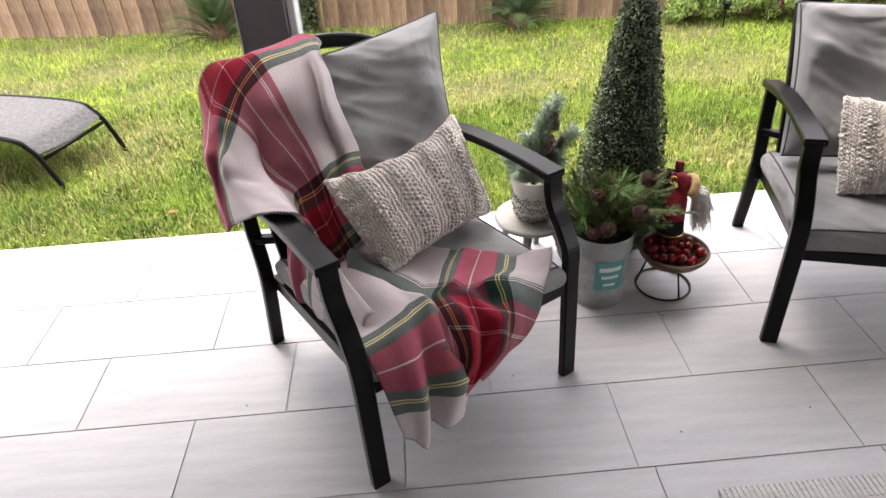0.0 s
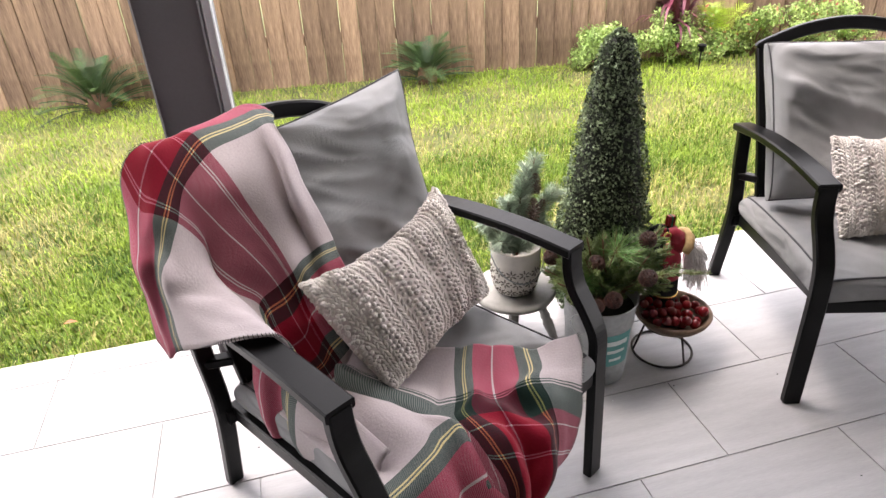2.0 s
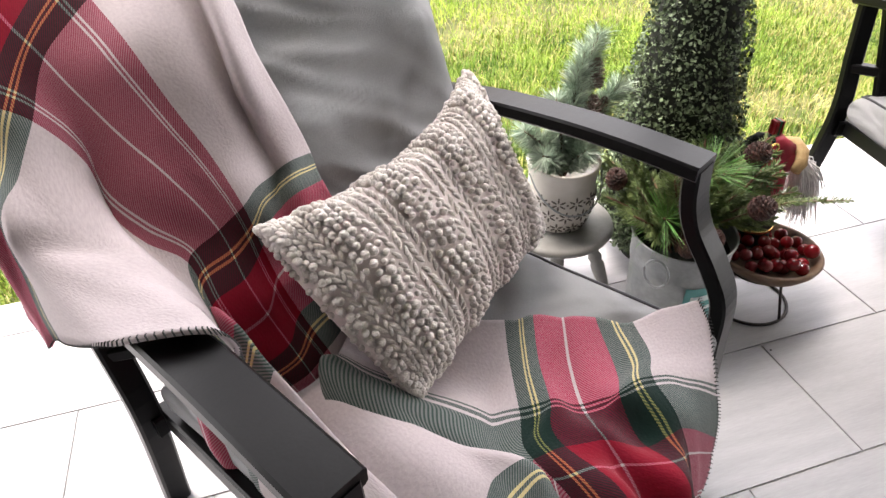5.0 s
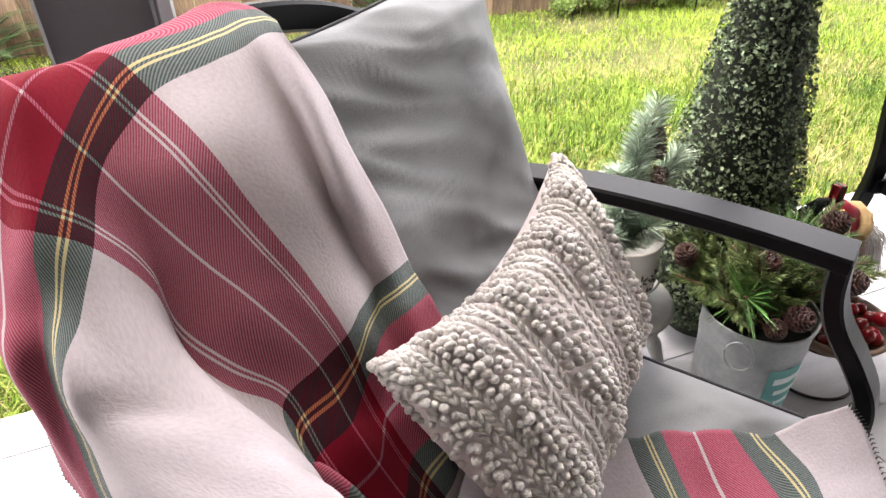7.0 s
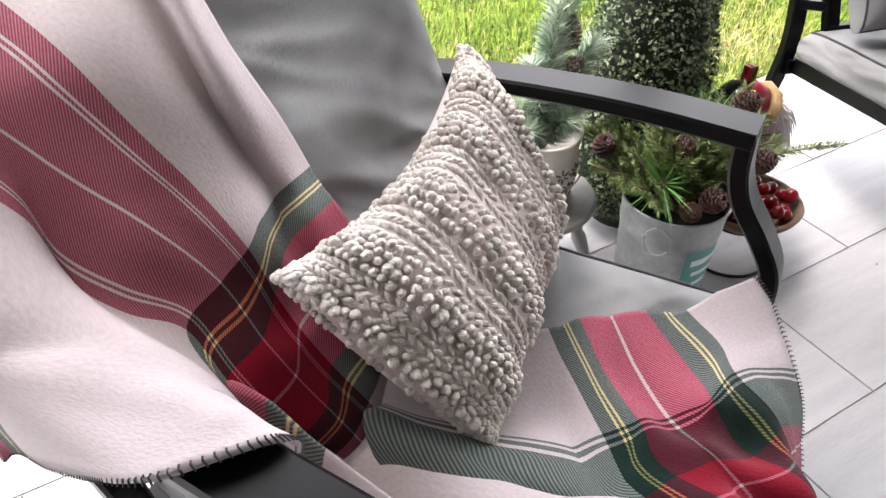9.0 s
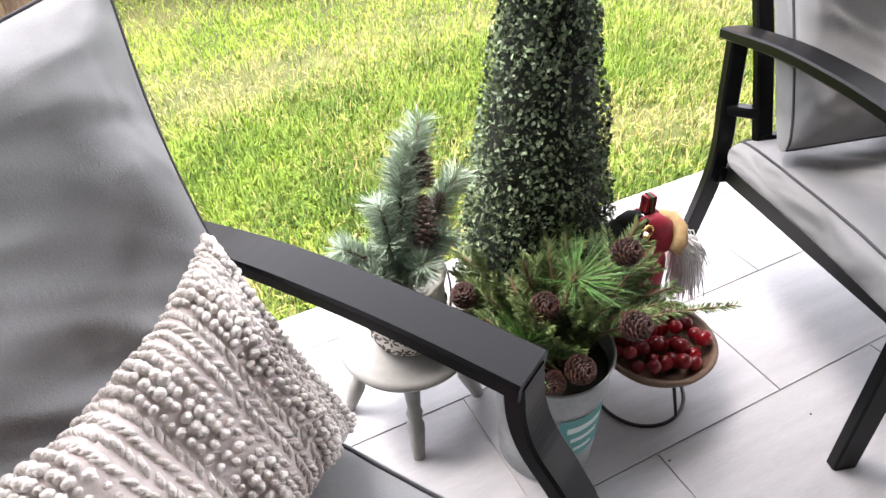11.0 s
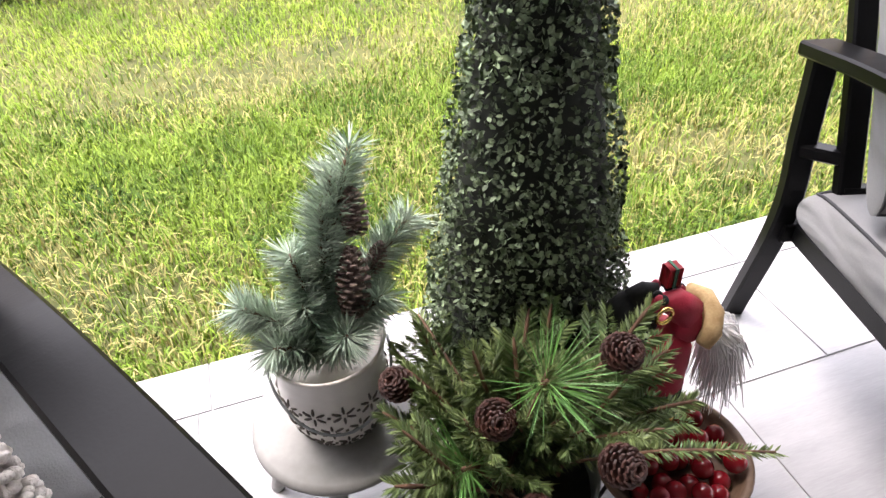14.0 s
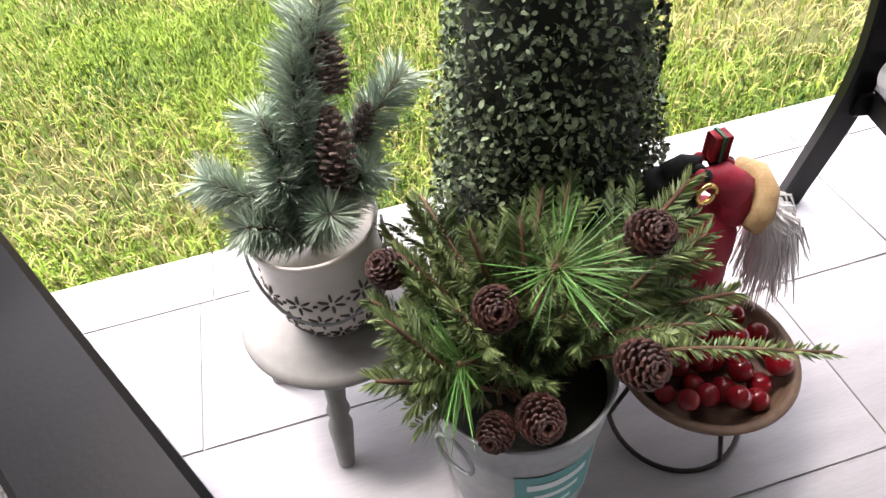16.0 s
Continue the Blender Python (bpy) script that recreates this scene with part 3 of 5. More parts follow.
# ---- the chairs ----
AX, LX = 0.337, 0.334


def build_chair(m):
    """One armchair of flat black bars: bowed front legs, sloping arms, arched top rail."""
    t = thing("patio_armchair", m, "black metal patio armchair with flat curved arms on tiles", "chair", "patio armchairs")

    def bar(name, g):
        part(name, g, [IRON], t, smooth=False)

    for s in (-1, 1):
        front = curve([(s * AX, 0.129, 0.648), (s * AX, 0.124, 0.595), (s * AX, 0.108, 0.550), (s * AX, 0.071, 0.497), (s * AX, 0.043, 0.442), (s * LX, 0.036, 0.360), (s * LX, 0.030, 0.250), (s * LX, 0.019, 0.0)], 5)
        bar("front_leg", Geo().sweep(front, 0.050, 0.026, up=(0, 1, 0.01), bevel=0.15))
        rear = curve([(s * AX, 0.690, 0.600), (s * AX, 0.672, 0.47), (s * LX, 0.655, 0.30), (s * LX, 0.715, 0.0)], 6)
        bar("rear_leg", Geo().sweep(rear, 0.042, 0.030, up=(0, 1, 0.01), bevel=0.15))
        arm = curve([(s * AX, 0.118, 0.648), (s * AX, 0.24, 0.652), (s * AX, 0.36, 0.649), (s * AX, 0.52, 0.635), (s * AX, 0.715, 0.600)], 6)
        bar("armrest", Geo().sweep(arm, 0.062, 0.024, bevel=0.16))
        bar("side_rail", Geo().sweep([(s * (LX - 0.03), 0.04, 0.335), (s * (LX - 0.03), 0.660, 0.275)], 0.026, 0.042, bevel=0.15))
        up = curve([(s * 0.274, 0.600, 0.385), (s * 0.274, 0.690, 0.58), (s * 0.274, 0.830, 0.832)], 6)
        bar("back_upright", Geo().sweep(up, 0.040, 0.024, up=(0, 1, 0.01), bevel=0.15))
        bar("bracket", Geo().sweep([(s * 0.285, 0.630, 0.44), (s * (LX + 0.005), 0.665, 0.44)], 0.03, 0.024, up=(0, 0, 1), bevel=0.15))
    bar("front_rail", Geo().sweep([(-LX, 0.040, 0.332), (LX, 0.040, 0.332)], 0.026, 0.042, bevel=0.15))
    bar("rear_rail", Geo().sweep([(-LX, 0.645, 0.275), (LX, 0.645, 0.275)], 0.026, 0.042, bevel=0.15))
    top = curve([(-0.286, 0.832, 0.826), (-0.262, 0.834, 0.842), (-0.14, 0.838, 0.888), (0, 0.840, 0.906), (0.14, 0.838, 0.888), (0.262, 0.834, 0.842), (0.286, 0.832, 0.826)], 6)
    bar("top_rail", Geo().sweep(top, 0.024, 0.042, bevel=0.2))
    bar("back_crossbar", Geo().sweep([(-0.285, 0.600, 0.385), (0.285, 0.600, 0.385)], 0.024, 0.03, bevel=0.2))
    for k in range(6):
        y = 0.09 + 0.1 * k
        bar("seat_strap", Geo().sweep([(-LX + 0.03, y, 0.322 - 0.1 * (y - 0.03)), (0, y, 0.312 - 0.1 * (y - 0.03)), (LX - 0.03, y, 0.322 - 0.1 * (y - 0.03))], 0.045, 0.004, bevel=0.2))
    return t


CHAIR_1 = pose(0.132, 1.308, 0, 0, 0, 30.5)
CHAIR_2 = pose(1.397, 1.438, 0, 0, 0, -17)
build_chair(CHAIR_1)
build_chair(CHAIR_2)


def puff(w, d, h, seed, n=44, power=4.0, wrinkle=0.006, ears=0.0, crown=0.35, tug=(0, 0)):
    """A stuffed cushion lying flat: the two skins, the seam line and its height field."""
    def height(u, v):
        e = max(0.0, (1 - abs(u) ** power) * (1 - abs(v) ** power))
        return (e ** crown) * h / 2

    def place(u, v, s):
        pull = 1 - 0.035 * (1 - abs(v) ** 2) * abs(u) ** 3
        pull_v = 1 - 0.035 * (1 - abs(u) ** 2) * abs(v) ** 3
        e = ears * (abs(u) * abs(v)) ** 6
        x, y = w / 2 * u * pull * (1 + e), d / 2 * v * pull_v * (1 + e)
        z = s * height(u, v)
        f = ((u + 1) * (v + 1) / 4) ** 2.2
        x, y = x + tug[0] * f, y + tug[1] * f
        lean = y + 0.45 * x + 0.05 * noise.noise((x * 4, y * 4, seed))
        a = noise.noise((x * 4 + seed, y * 6, s * 3.0)) + 1.1 * (0.45 - abs(noise.noise((x * 3.0 + 2 * seed, lean * 8.5, s)))) + 0.35 * (0.4 - abs(noise.noise((x * 5 - seed, lean * 19, 3 * s))))
        rim = min(1, 4 * (1 - max(abs(u), abs(v))))
        return (x, y, z + wrinkle * a * rim)

    g = Geo()
    for s in (1, -1):
        grid = [place(math.sin(math.pi / 2 * (2 * i / n - 1)), math.sin(math.pi / 2 * (2 * j / n - 1)), s) for i in range(n + 1) for j in range(n + 1)]
        quads = [(i * (n + 1) + j, (i + 1) * (n + 1) + j, (i + 1) * (n + 1) + j + 1, i * (n + 1) + j + 1) for i in range(n) for j in range(n)]
        g.add(grid, quads if s > 0 else [q[::-1] for q in quads])
    seam = [place(u, v, 1) for u, v in [(-1 + 2 * k / n, -1) for k in range(n)] + [(1, -1 + 2 * k / n) for k in range(n)] + [(1 - 2 * k / n, 1) for k in range(n)] + [(-1, 1 - 2 * k / n) for k in range(n)]]
    return g, seam, place


def box_cushion(name, m, w, d, h, seed, label, wrinkle, tug=(0, 0), rim=0.978, power=7.0, crown=0.36):
    t = thing(name, m, label, "cushion", "grey chair cushions")
    g, _, place = puff(w, d, h, seed, power=power, wrinkle=wrinkle, crown=crown, n=96, tug=tug)
    part("cover", g, [FABRIC], t)
    ring = []
    n = 40
    for u, v in [(-1 + 2 * k / n, -1) for k in range(n)] + [(1, -1 + 2 * k / n) for k in range(n)] + [(1 - 2 * k / n, 1) for k in range(n)] + [(-1, 1 - 2 * k / n) for k in range(n)]:
        q = place(u * rim, v * rim, 1)
        ring.append((q[0], q[1], q[2] + 0.0015))
    part("piping", Geo().tube(ring, 0.0030, 6, closed=True), [PIPING], t)
    return t


def frame_pose(centre, xdir, ydir):
    x = Vector(xdir).normalized()
    z = x.cross(Vector(ydir)).normalized()
    y = z.cross(x)
    return Matrix.Translation(centre) @ Matrix((x, y, z)).transposed().to_4x4()


SEAT_P = pose(0.0, 0.325, 0.357, -3.0, 0, 0)
for base, sd, wide in ((CHAIR_1, 1.0, 0.62), (CHAIR_2, 7.0, 0.665)):
    box_cushion("seat_cushion", base @ SEAT_P, wide, 0.600, 0.098, sd, "grey fabric seat cushion with dark piping on the chair", 0.013, (0, 0), 0.950, 12.0, 0.22)
BACK = "grey wrinkled back cushion leaning on the chair back"
box_cushion("back_cushion", CHAIR_1 @ frame_pose((0.080, 0.650, 0.650), (1, -0.05, 0.06), (0.0, 0.27, 0.465)), 0.50, 0.545, 0.125, 4.0, BACK, 0.036, (0.100, 0.030), 0.988)
box_cushion("back_cushion", CHAIR_2 @ frame_pose((0.005, 0.600, 0.652), (1, 0, 0), (0.0, 0.26, 0.465)), 0.64, 0.505, 0.150, 10.0, BACK, 0.032, (0.0, 0.0), 0.992)


def knit_pillow(m, corners, sag, label, seed):
    """A lumbar pillow spread between its four corners (lower left, lower right, upper right, upper left), its upper edge sagging."""
    t = thing("knit_pillow", m, label, "pillow", "chunky knit pillows")
    ll, lr, ur, ul = (Vector(c) for c in corners)
    h = 0.150
    out = (lr - ll).cross(ul - ll).normalized()
    rise = (ul + ur - ll - lr).normalized()

    def place(u, v, s=1):
        a, b = (u + 1) / 2, (v + 1) / 2
        p = ll.lerp(lr, a).lerp(ul.lerp(ur, a), b)
        pinch = 0.10 * (1 - u * u) * abs(v) ** 3
        p -= rise * (pinch * 0.13 * (1 if v > 0 else -1) + sag * (1 - u * u) * max(0.0, v) ** 2)
        p += (lr - ll).normalized() * ((-u * 0.020 if u > 0 else u * 0.006) * (1 - v * v))
        e = max(0.0, (1 - abs(u) ** 3.2) * (1 - abs(v) ** 3.2)) ** 0.45
        dent = 0.006 * noise.noise((u * 2.2 + seed, v * 2.2, s))
        return p + out * (s * e * (h * (0.52 if s > 0 else 0.30) + dent))

    g, n = Geo(), 36
    for s in (1, -1):
        grid = [place(math.sin(math.pi / 2 * (2 * i / n - 1)), math.sin(math.pi / 2 * (2 * j / n - 1)), s) for i in range(n + 1) for j in range(n + 1)]
        quads = [(i * (n + 1) + j, (i + 1) * (n + 1) + j, (i + 1) * (n + 1) + j + 1, i * (n + 1) + j + 1) for i in range(n) for j in range(n)]
        g.add(grid, quads if s > 0 else [q[::-1] for q in quads])
    part("cover", g, [YARN_PINK], t)
    r = np.random.default_rng(int(seed))
    bob, braid = Geo(), Geo()
    cols, rows = 46, 31
    for i in range(cols):
        u = math.sin(1.48 * (2 * i / (cols - 1) - 1)) / math.sin(1.48)
        kind_ = i % 8
        bobbly = kind_ in (0, 1, 2, 3)
        count = rows if bobbly else 34
        for j in range(count + 1):
            v = math.sin(1.48 * (2.0 * (j + (0.5 if i % 2 else 0)) / count - 1.0 + r.normal(0, 0.010))) / math.sin(1.48)
            if j + (0.5 if i % 2 else 0) > count or abs(v) > 1.0:
                continue
            uu = max(-1.0, min(1.0, u + r.normal(0, 0.0035)))
            c = place(uu, v)
            du_ = (place(min(1, uu + 0.02), v) - place(max(-1, uu - 0.02), v)).normalized()
            dv_ = (place(uu, min(1, v + 0.02)) - place(uu, max(-1, v - 0.02))).normalized()
            nn = du_.cross(dv_).normalized()
            seam = abs(v) > 0.975 or abs(u) > 0.985
            if seam:
                du_, dv_, nn = (lr - ll).normalized(), rise, out
            if bobbly or seam:
                big = 1.0 if kind_ in (1, 2) else 0.82
                s_ = 0.0069 * big * r.uniform(0.78, 1.2)
                k = len(bob.v)
                bob.ball((0, 0, 0), (s_ * r.uniform(0.8, 1.1), s_ * r.uniform(0.75, 1.0), s_ * r.uniform(0.8, 1.05)), 0, 5, 7)
                lift = (0.0068 * big + r.normal(0, 0.0012)) * (0.0 if seam else 1 - 0.5 * max(abs(uu), abs(v)) ** 6)
                bob.v[k:] = [tuple(c + du_ * q[0] + dv_ * q[1] + nn * (q[2] + lift)) for q in bob.v[k:]]
            else:
                k = 1 if kind_ % 2 else -1
                c = c - nn * 0.002
                p0, p1 = c - du_ * 0.0042 * k - dv_ * 0.006 - nn * 0.001, c + du_ * 0.0042 * k + dv_ * 0.009 + nn * 0.001
                braid.tube([p0, (p0 + p1) / 2 + nn * 0.0035, p1], [0.0024, 0.0038, 0.0024], 6)
    tagged(part("bobble_stitch", bob, [YARN], t, "cream bobble stitches"), kind="stuff")
    tagged(part("braid_stitch", braid, [YARN], t, "cream braided stitches"), kind="stuff")
    return t


knit_pillow(CHAIR_1, ((-0.112, 0.262, 0.445), (0.303, 0.362, 0.432), (0.283, 0.520, 0.700), (-0.168, 0.472, 0.655)), 0.030, "cream chunky knit bobble pillow leaning on the grey armchair", 21)
knit_pillow(CHAIR_2, ((-0.190, 0.245, 0.425), (0.230, 0.235, 0.425), (0.230, 0.420, 0.655), (-0.190, 0.430, 0.665)), 0.008, "cream chunky knit pillow propped on the second armchair", 22)


# ---- the tartan throw ----
def loft(guides, lengths, steps_u, steps_v):
    """Cloth stretched over guide lines: the guides run along v, and lengths gives each one's place along u."""
    lines = [curve(gl, steps_v) for gl in guides]
    n = min(len(a) for a in lines)
    out, us = [], []
    for k in range(n):
        row = curve([a[k] for a in lines], steps_u)
        ul = curve([(q, 0, 0) for q in lengths], steps_u)
        out.append(row)
        us.append([q.x for q in ul])
    return out, us


def cloth(g, rows, us, vs, seed, crease):
    """Adds a lofted sheet with soft folds; returns the wrinkled rows."""
    nr, nc = len(rows), len(rows[0])
    done = []
    for i in range(nr):
        line = []
        for j in range(nc):
            a = rows[min(i + 1, nr - 1)][j] - rows[max(i - 1, 0)][j]
            b = rows[i][min(j + 1, nc - 1)] - rows[i][max(j - 1, 0)]
            nn = a.cross(b)
            nn = nn.normalized() if nn.length > 1e-9 else Vector((0, 0, 1))
            w = noise.noise((us[j] * 9 + seed, vs[i] * 4, 0.3)) + 0.5 * noise.noise((us[j] * 21, vs[i] * 13 + seed, 1.3))
            w += 1.3 * (0.33 - abs(noise.noise((us[j] * 6 - vs[i] * 8 + seed, vs[i] * 3 + us[j] * 4, 2.0))))
            line.append(rows[i][j] + nn * crease * w)
        done.append(line)
    k = len(g.v)
    g.add([p for line in done for p in line], [(i * nc + j, i * nc + j + 1, (i + 1) * nc + j + 1, (i + 1) * nc + j) for i in range(nr - 1) for j in range(nc - 1)])
    for i in range(nr):
        for j in range(nc):
            g.uv[k + i * nc + j] = (us[j], vs[i])
    return done


throw = thing("tartan_throw", CHAIR_1, "white red and green tartan fleece throw draped over the armchair", "blanket")
sheet = Geo()


def lay(guides, across, along, seed, crease, flip):
    """One lobe of the throw, stretched over guide lines, with its place on the tartan."""
    k = len(sheet.v)
    rows, us = loft(guides, across, 9, 12)
    vs = [q.x for q in curve([(p, 0, 0) for p in along], 12)]
    out = cloth(sheet, rows, us[0], vs, seed, crease)
    if flip:
        for key in range(k, len(sheet.v)):
            a, b = sheet.uv[key]
            sheet.uv[key] = (b, a)
    return out


# over the back corner and the arm: each guide runs from the outside hem inwards and down
DRAPE = [
    [(-0.395, 0.760, 0.490), (-0.395, 0.699, 0.475), (-0.392, 0.660, 0.508), (-0.390, 0.610, 0.540), (-0.392, 0.480, 0.620), (-0.380, 0.393, 0.672), (-0.312, 0.337, 0.676), (-0.288, 0.350, 0.610), (-0.283, 0.365, 0.560), (-0.280, 0.380, 0.500), (-0.280, 0.390, 0.440)],
    [(-0.385, 0.790, 0.660), (-0.405, 0.700, 0.685), (-0.379, 0.680, 0.691), (-0.386, 0.629, 0.705), (-0.382, 0.581, 0.680), (-0.344, 0.482, 0.678), (-0.311, 0.425, 0.672), (-0.282, 0.437, 0.620), (-0.270, 0.435, 0.560), (-0.264, 0.420, 0.500), (-0.262, 0.410, 0.440)],
    [(-0.360, 0.820, 0.760), (-0.374, 0.738, 0.743), (-0.356, 0.705, 0.745), (-0.344, 0.663, 0.742), (-0.330, 0.575, 0.682), (-0.298, 0.505, 0.668), (-0.276, 0.462, 0.622), (-0.262, 0.460, 0.560), (-0.255, 0.445, 0.525), (-0.250, 0.430, 0.480), (-0.245, 0.410, 0.440)],
    [(-0.335, 0.850, 0.860), (-0.342, 0.775, 0.801), (-0.333, 0.730, 0.800), (-0.303, 0.698, 0.778), (-0.277, 0.670, 0.727), (-0.278, 0.639, 0.665), (-0.266, 0.582, 0.633), (-0.238, 0.539, 0.606), (-0.245, 0.485, 0.560), (-0.238, 0.445, 0.500), (-0.215, 0.400, 0.440)],
    [(-0.268, 0.868, 0.905), (-0.267, 0.820, 0.898), (-0.260, 0.785, 0.862), (-0.247, 0.752, 0.828), (-0.236, 0.698, 0.786), (-0.223, 0.644, 0.745), (-0.206, 0.586, 0.703), (-0.187, 0.532, 0.638), (-0.195, 0.480, 0.578), (-0.190, 0.435, 0.520), (-0.180, 0.390, 0.450)],
    [(-0.200, 0.885, 0.870), (-0.185, 0.868, 0.900), (-0.166, 0.838, 0.905), (-0.164, 0.770, 0.878), (-0.173, 0.677, 0.847), (-0.168, 0.617, 0.785), (-0.157, 0.568, 0.720), (-0.155, 0.519, 0.663), (-0.153, 0.495, 0.598), (-0.155, 0.455, 0.545), (-0.145, 0.390, 0.460)],
    [(-0.130, 0.900, 0.860), (-0.130, 0.872, 0.908), (-0.079, 0.815, 0.919), (-0.097, 0.741, 0.900), (-0.120, 0.655, 0.854), (-0.123, 0.600, 0.792), (-0.118, 0.565, 0.724), (-0.124, 0.528, 0.675), (-0.130, 0.496, 0.630), (-0.110, 0.440, 0.570), (-0.120, 0.400, 0.470)],
    [(-0.070, 0.900, 0.870), (-0.060, 0.872, 0.918), (-0.021, 0.815, 0.930), (-0.057, 0.732, 0.911), (-0.067, 0.665, 0.856), (-0.081, 0.609, 0.794), (-0.081, 0.577, 0.719), (-0.085, 0.547, 0.668), (-0.102, 0.506, 0.635), (-0.085, 0.460, 0.570), (-0.100, 0.410, 0.470)],
    [(-0.010, 0.900, 0.880), (-0.020, 0.872, 0.925), (0.004, 0.810, 0.928), (-0.033, 0.729, 0.918), (-0.061, 0.650, 0.877), (-0.081, 0.590, 0.818), (-0.077, 0.558, 0.749), (-0.064, 0.535, 0.683), (-0.084, 0.490, 0.655), (-0.060, 0.465, 0.570), (-0.080, 0.420, 0.470)],
    [(0.040, 0.900, 0.870), (0.035, 0.872, 0.918), (0.019, 0.790, 0.914), (-0.021, 0.713, 0.917), (-0.030, 0.660, 0.867), (-0.041, 0.605, 0.810), (-0.035, 0.571, 0.743), (-0.020, 0.549, 0.672), (-0.042, 0.498, 0.649), (-0.020, 0.480, 0.570), (-0.050, 0.430, 0.470)],
]
wr = lay(DRAPE, (-0.07, 0.05, 0.11, 0.17, 0.255, 0.34, 0.40, 0.455, 0.50, 0.56), (0.17, 0.23, 0.285, 0.343, 0.42, 0.50, 0.58, 0.653, 0.72, 0.80, 0.90), 3.0, 0.006, True)
arm_hem = [line[0] for line in wr]
outer_hem = wr[0]

# over the seat: each guide runs from the rear edge forwards and down
SPREAD = [
    [(0.283, 0.062, 0.462), (0.245, 0.022, 0.448), (0.185, -0.015, 0.420), (0.150, -0.040, 0.385), (0.105, -0.055, 0.350), (0.005, -0.060, 0.305), (-0.100, -0.060, 0.258)],
    [(0.216, 0.128, 0.440), (0.165, 0.075, 0.450), (0.120, 0.045, 0.456), (0.088, -0.012, 0.446), (0.055, -0.050, 0.383), (-0.020, -0.078, 0.340), (-0.110, -0.070, 0.275)],
    [(0.187, 0.175, 0.438), (0.113, 0.100, 0.450), (0.055, 0.062, 0.476), (0.035, 0.015, 0.438), (0.010, -0.062, 0.432), (-0.050, -0.093, 0.360), (-0.125, -0.078, 0.285)],
    [(0.158, 0.212, 0.434), (0.086, 0.152, 0.437), (0.030, 0.098, 0.448), (-0.010, 0.045, 0.476), (-0.032, -0.024, 0.426), (-0.075, -0.077, 0.355), (-0.135, -0.082, 0.292)],
    [(0.129, 0.247, 0.430), (0.060, 0.190, 0.436), (-0.006, 0.124, 0.460), (-0.048, 0.085, 0.458), (-0.070, -0.020, 0.460), (-0.100, -0.088, 0.390), (-0.145, -0.084, 0.300)],
    [(0.099, 0.280, 0.425), (0.030, 0.216, 0.432), (-0.030, 0.155, 0.436), (-0.082, 0.105, 0.452), (-0.100, 0.020, 0.444), (-0.120, -0.062, 0.400), (-0.152, -0.082, 0.315)],
    [(0.026, 0.370, 0.420), (-0.040, 0.265, 0.428), (-0.072, 0.198, 0.448), (-0.120, 0.150, 0.462), (-0.146, 0.095, 0.440), (-0.152, 0.000, 0.425), (-0.162, -0.055, 0.350)],
    [(-0.044, 0.440, 0.412), (-0.085, 0.350, 0.428), (-0.110, 0.285, 0.452), (-0.150, 0.252, 0.466), (-0.172, 0.200, 0.440), (-0.180, 0.105, 0.425), (-0.186, 0.005, 0.385)],
    [(-0.092, 0.510, 0.400), (-0.115, 0.450, 0.425), (-0.140, 0.405, 0.456), (-0.166, 0.390, 0.470), (-0.188, 0.350, 0.442), (-0.202, 0.285, 0.430), (-0.206, 0.195, 0.410)],
]
first = len(sheet.v)
ws = lay(SPREAD, (0.0, 0.113, 0.172, 0.226, 0.285, 0.343, 0.44, 0.52, 0.60), (0.47, 0.54, 0.598, 0.652, 0.74, 0.84, 0.94), 9.0, 0.013, False)
for key in range(first, len(sheet.v)):
    # past the red column the folded ridge shows its green side only
    a, b = sheet.uv[key]
    if b > 0.60:
        f = max(0.0, min(1.0, (a - 0.343) / 0.06))
        sheet.uv[key] = (a, 0.60 + (b - 0.60) * (1 - 0.86 * f) + 0.010 * f * min(1.0, (b - 0.60) / 0.02))
end_hem = [line[0] for line in ws]

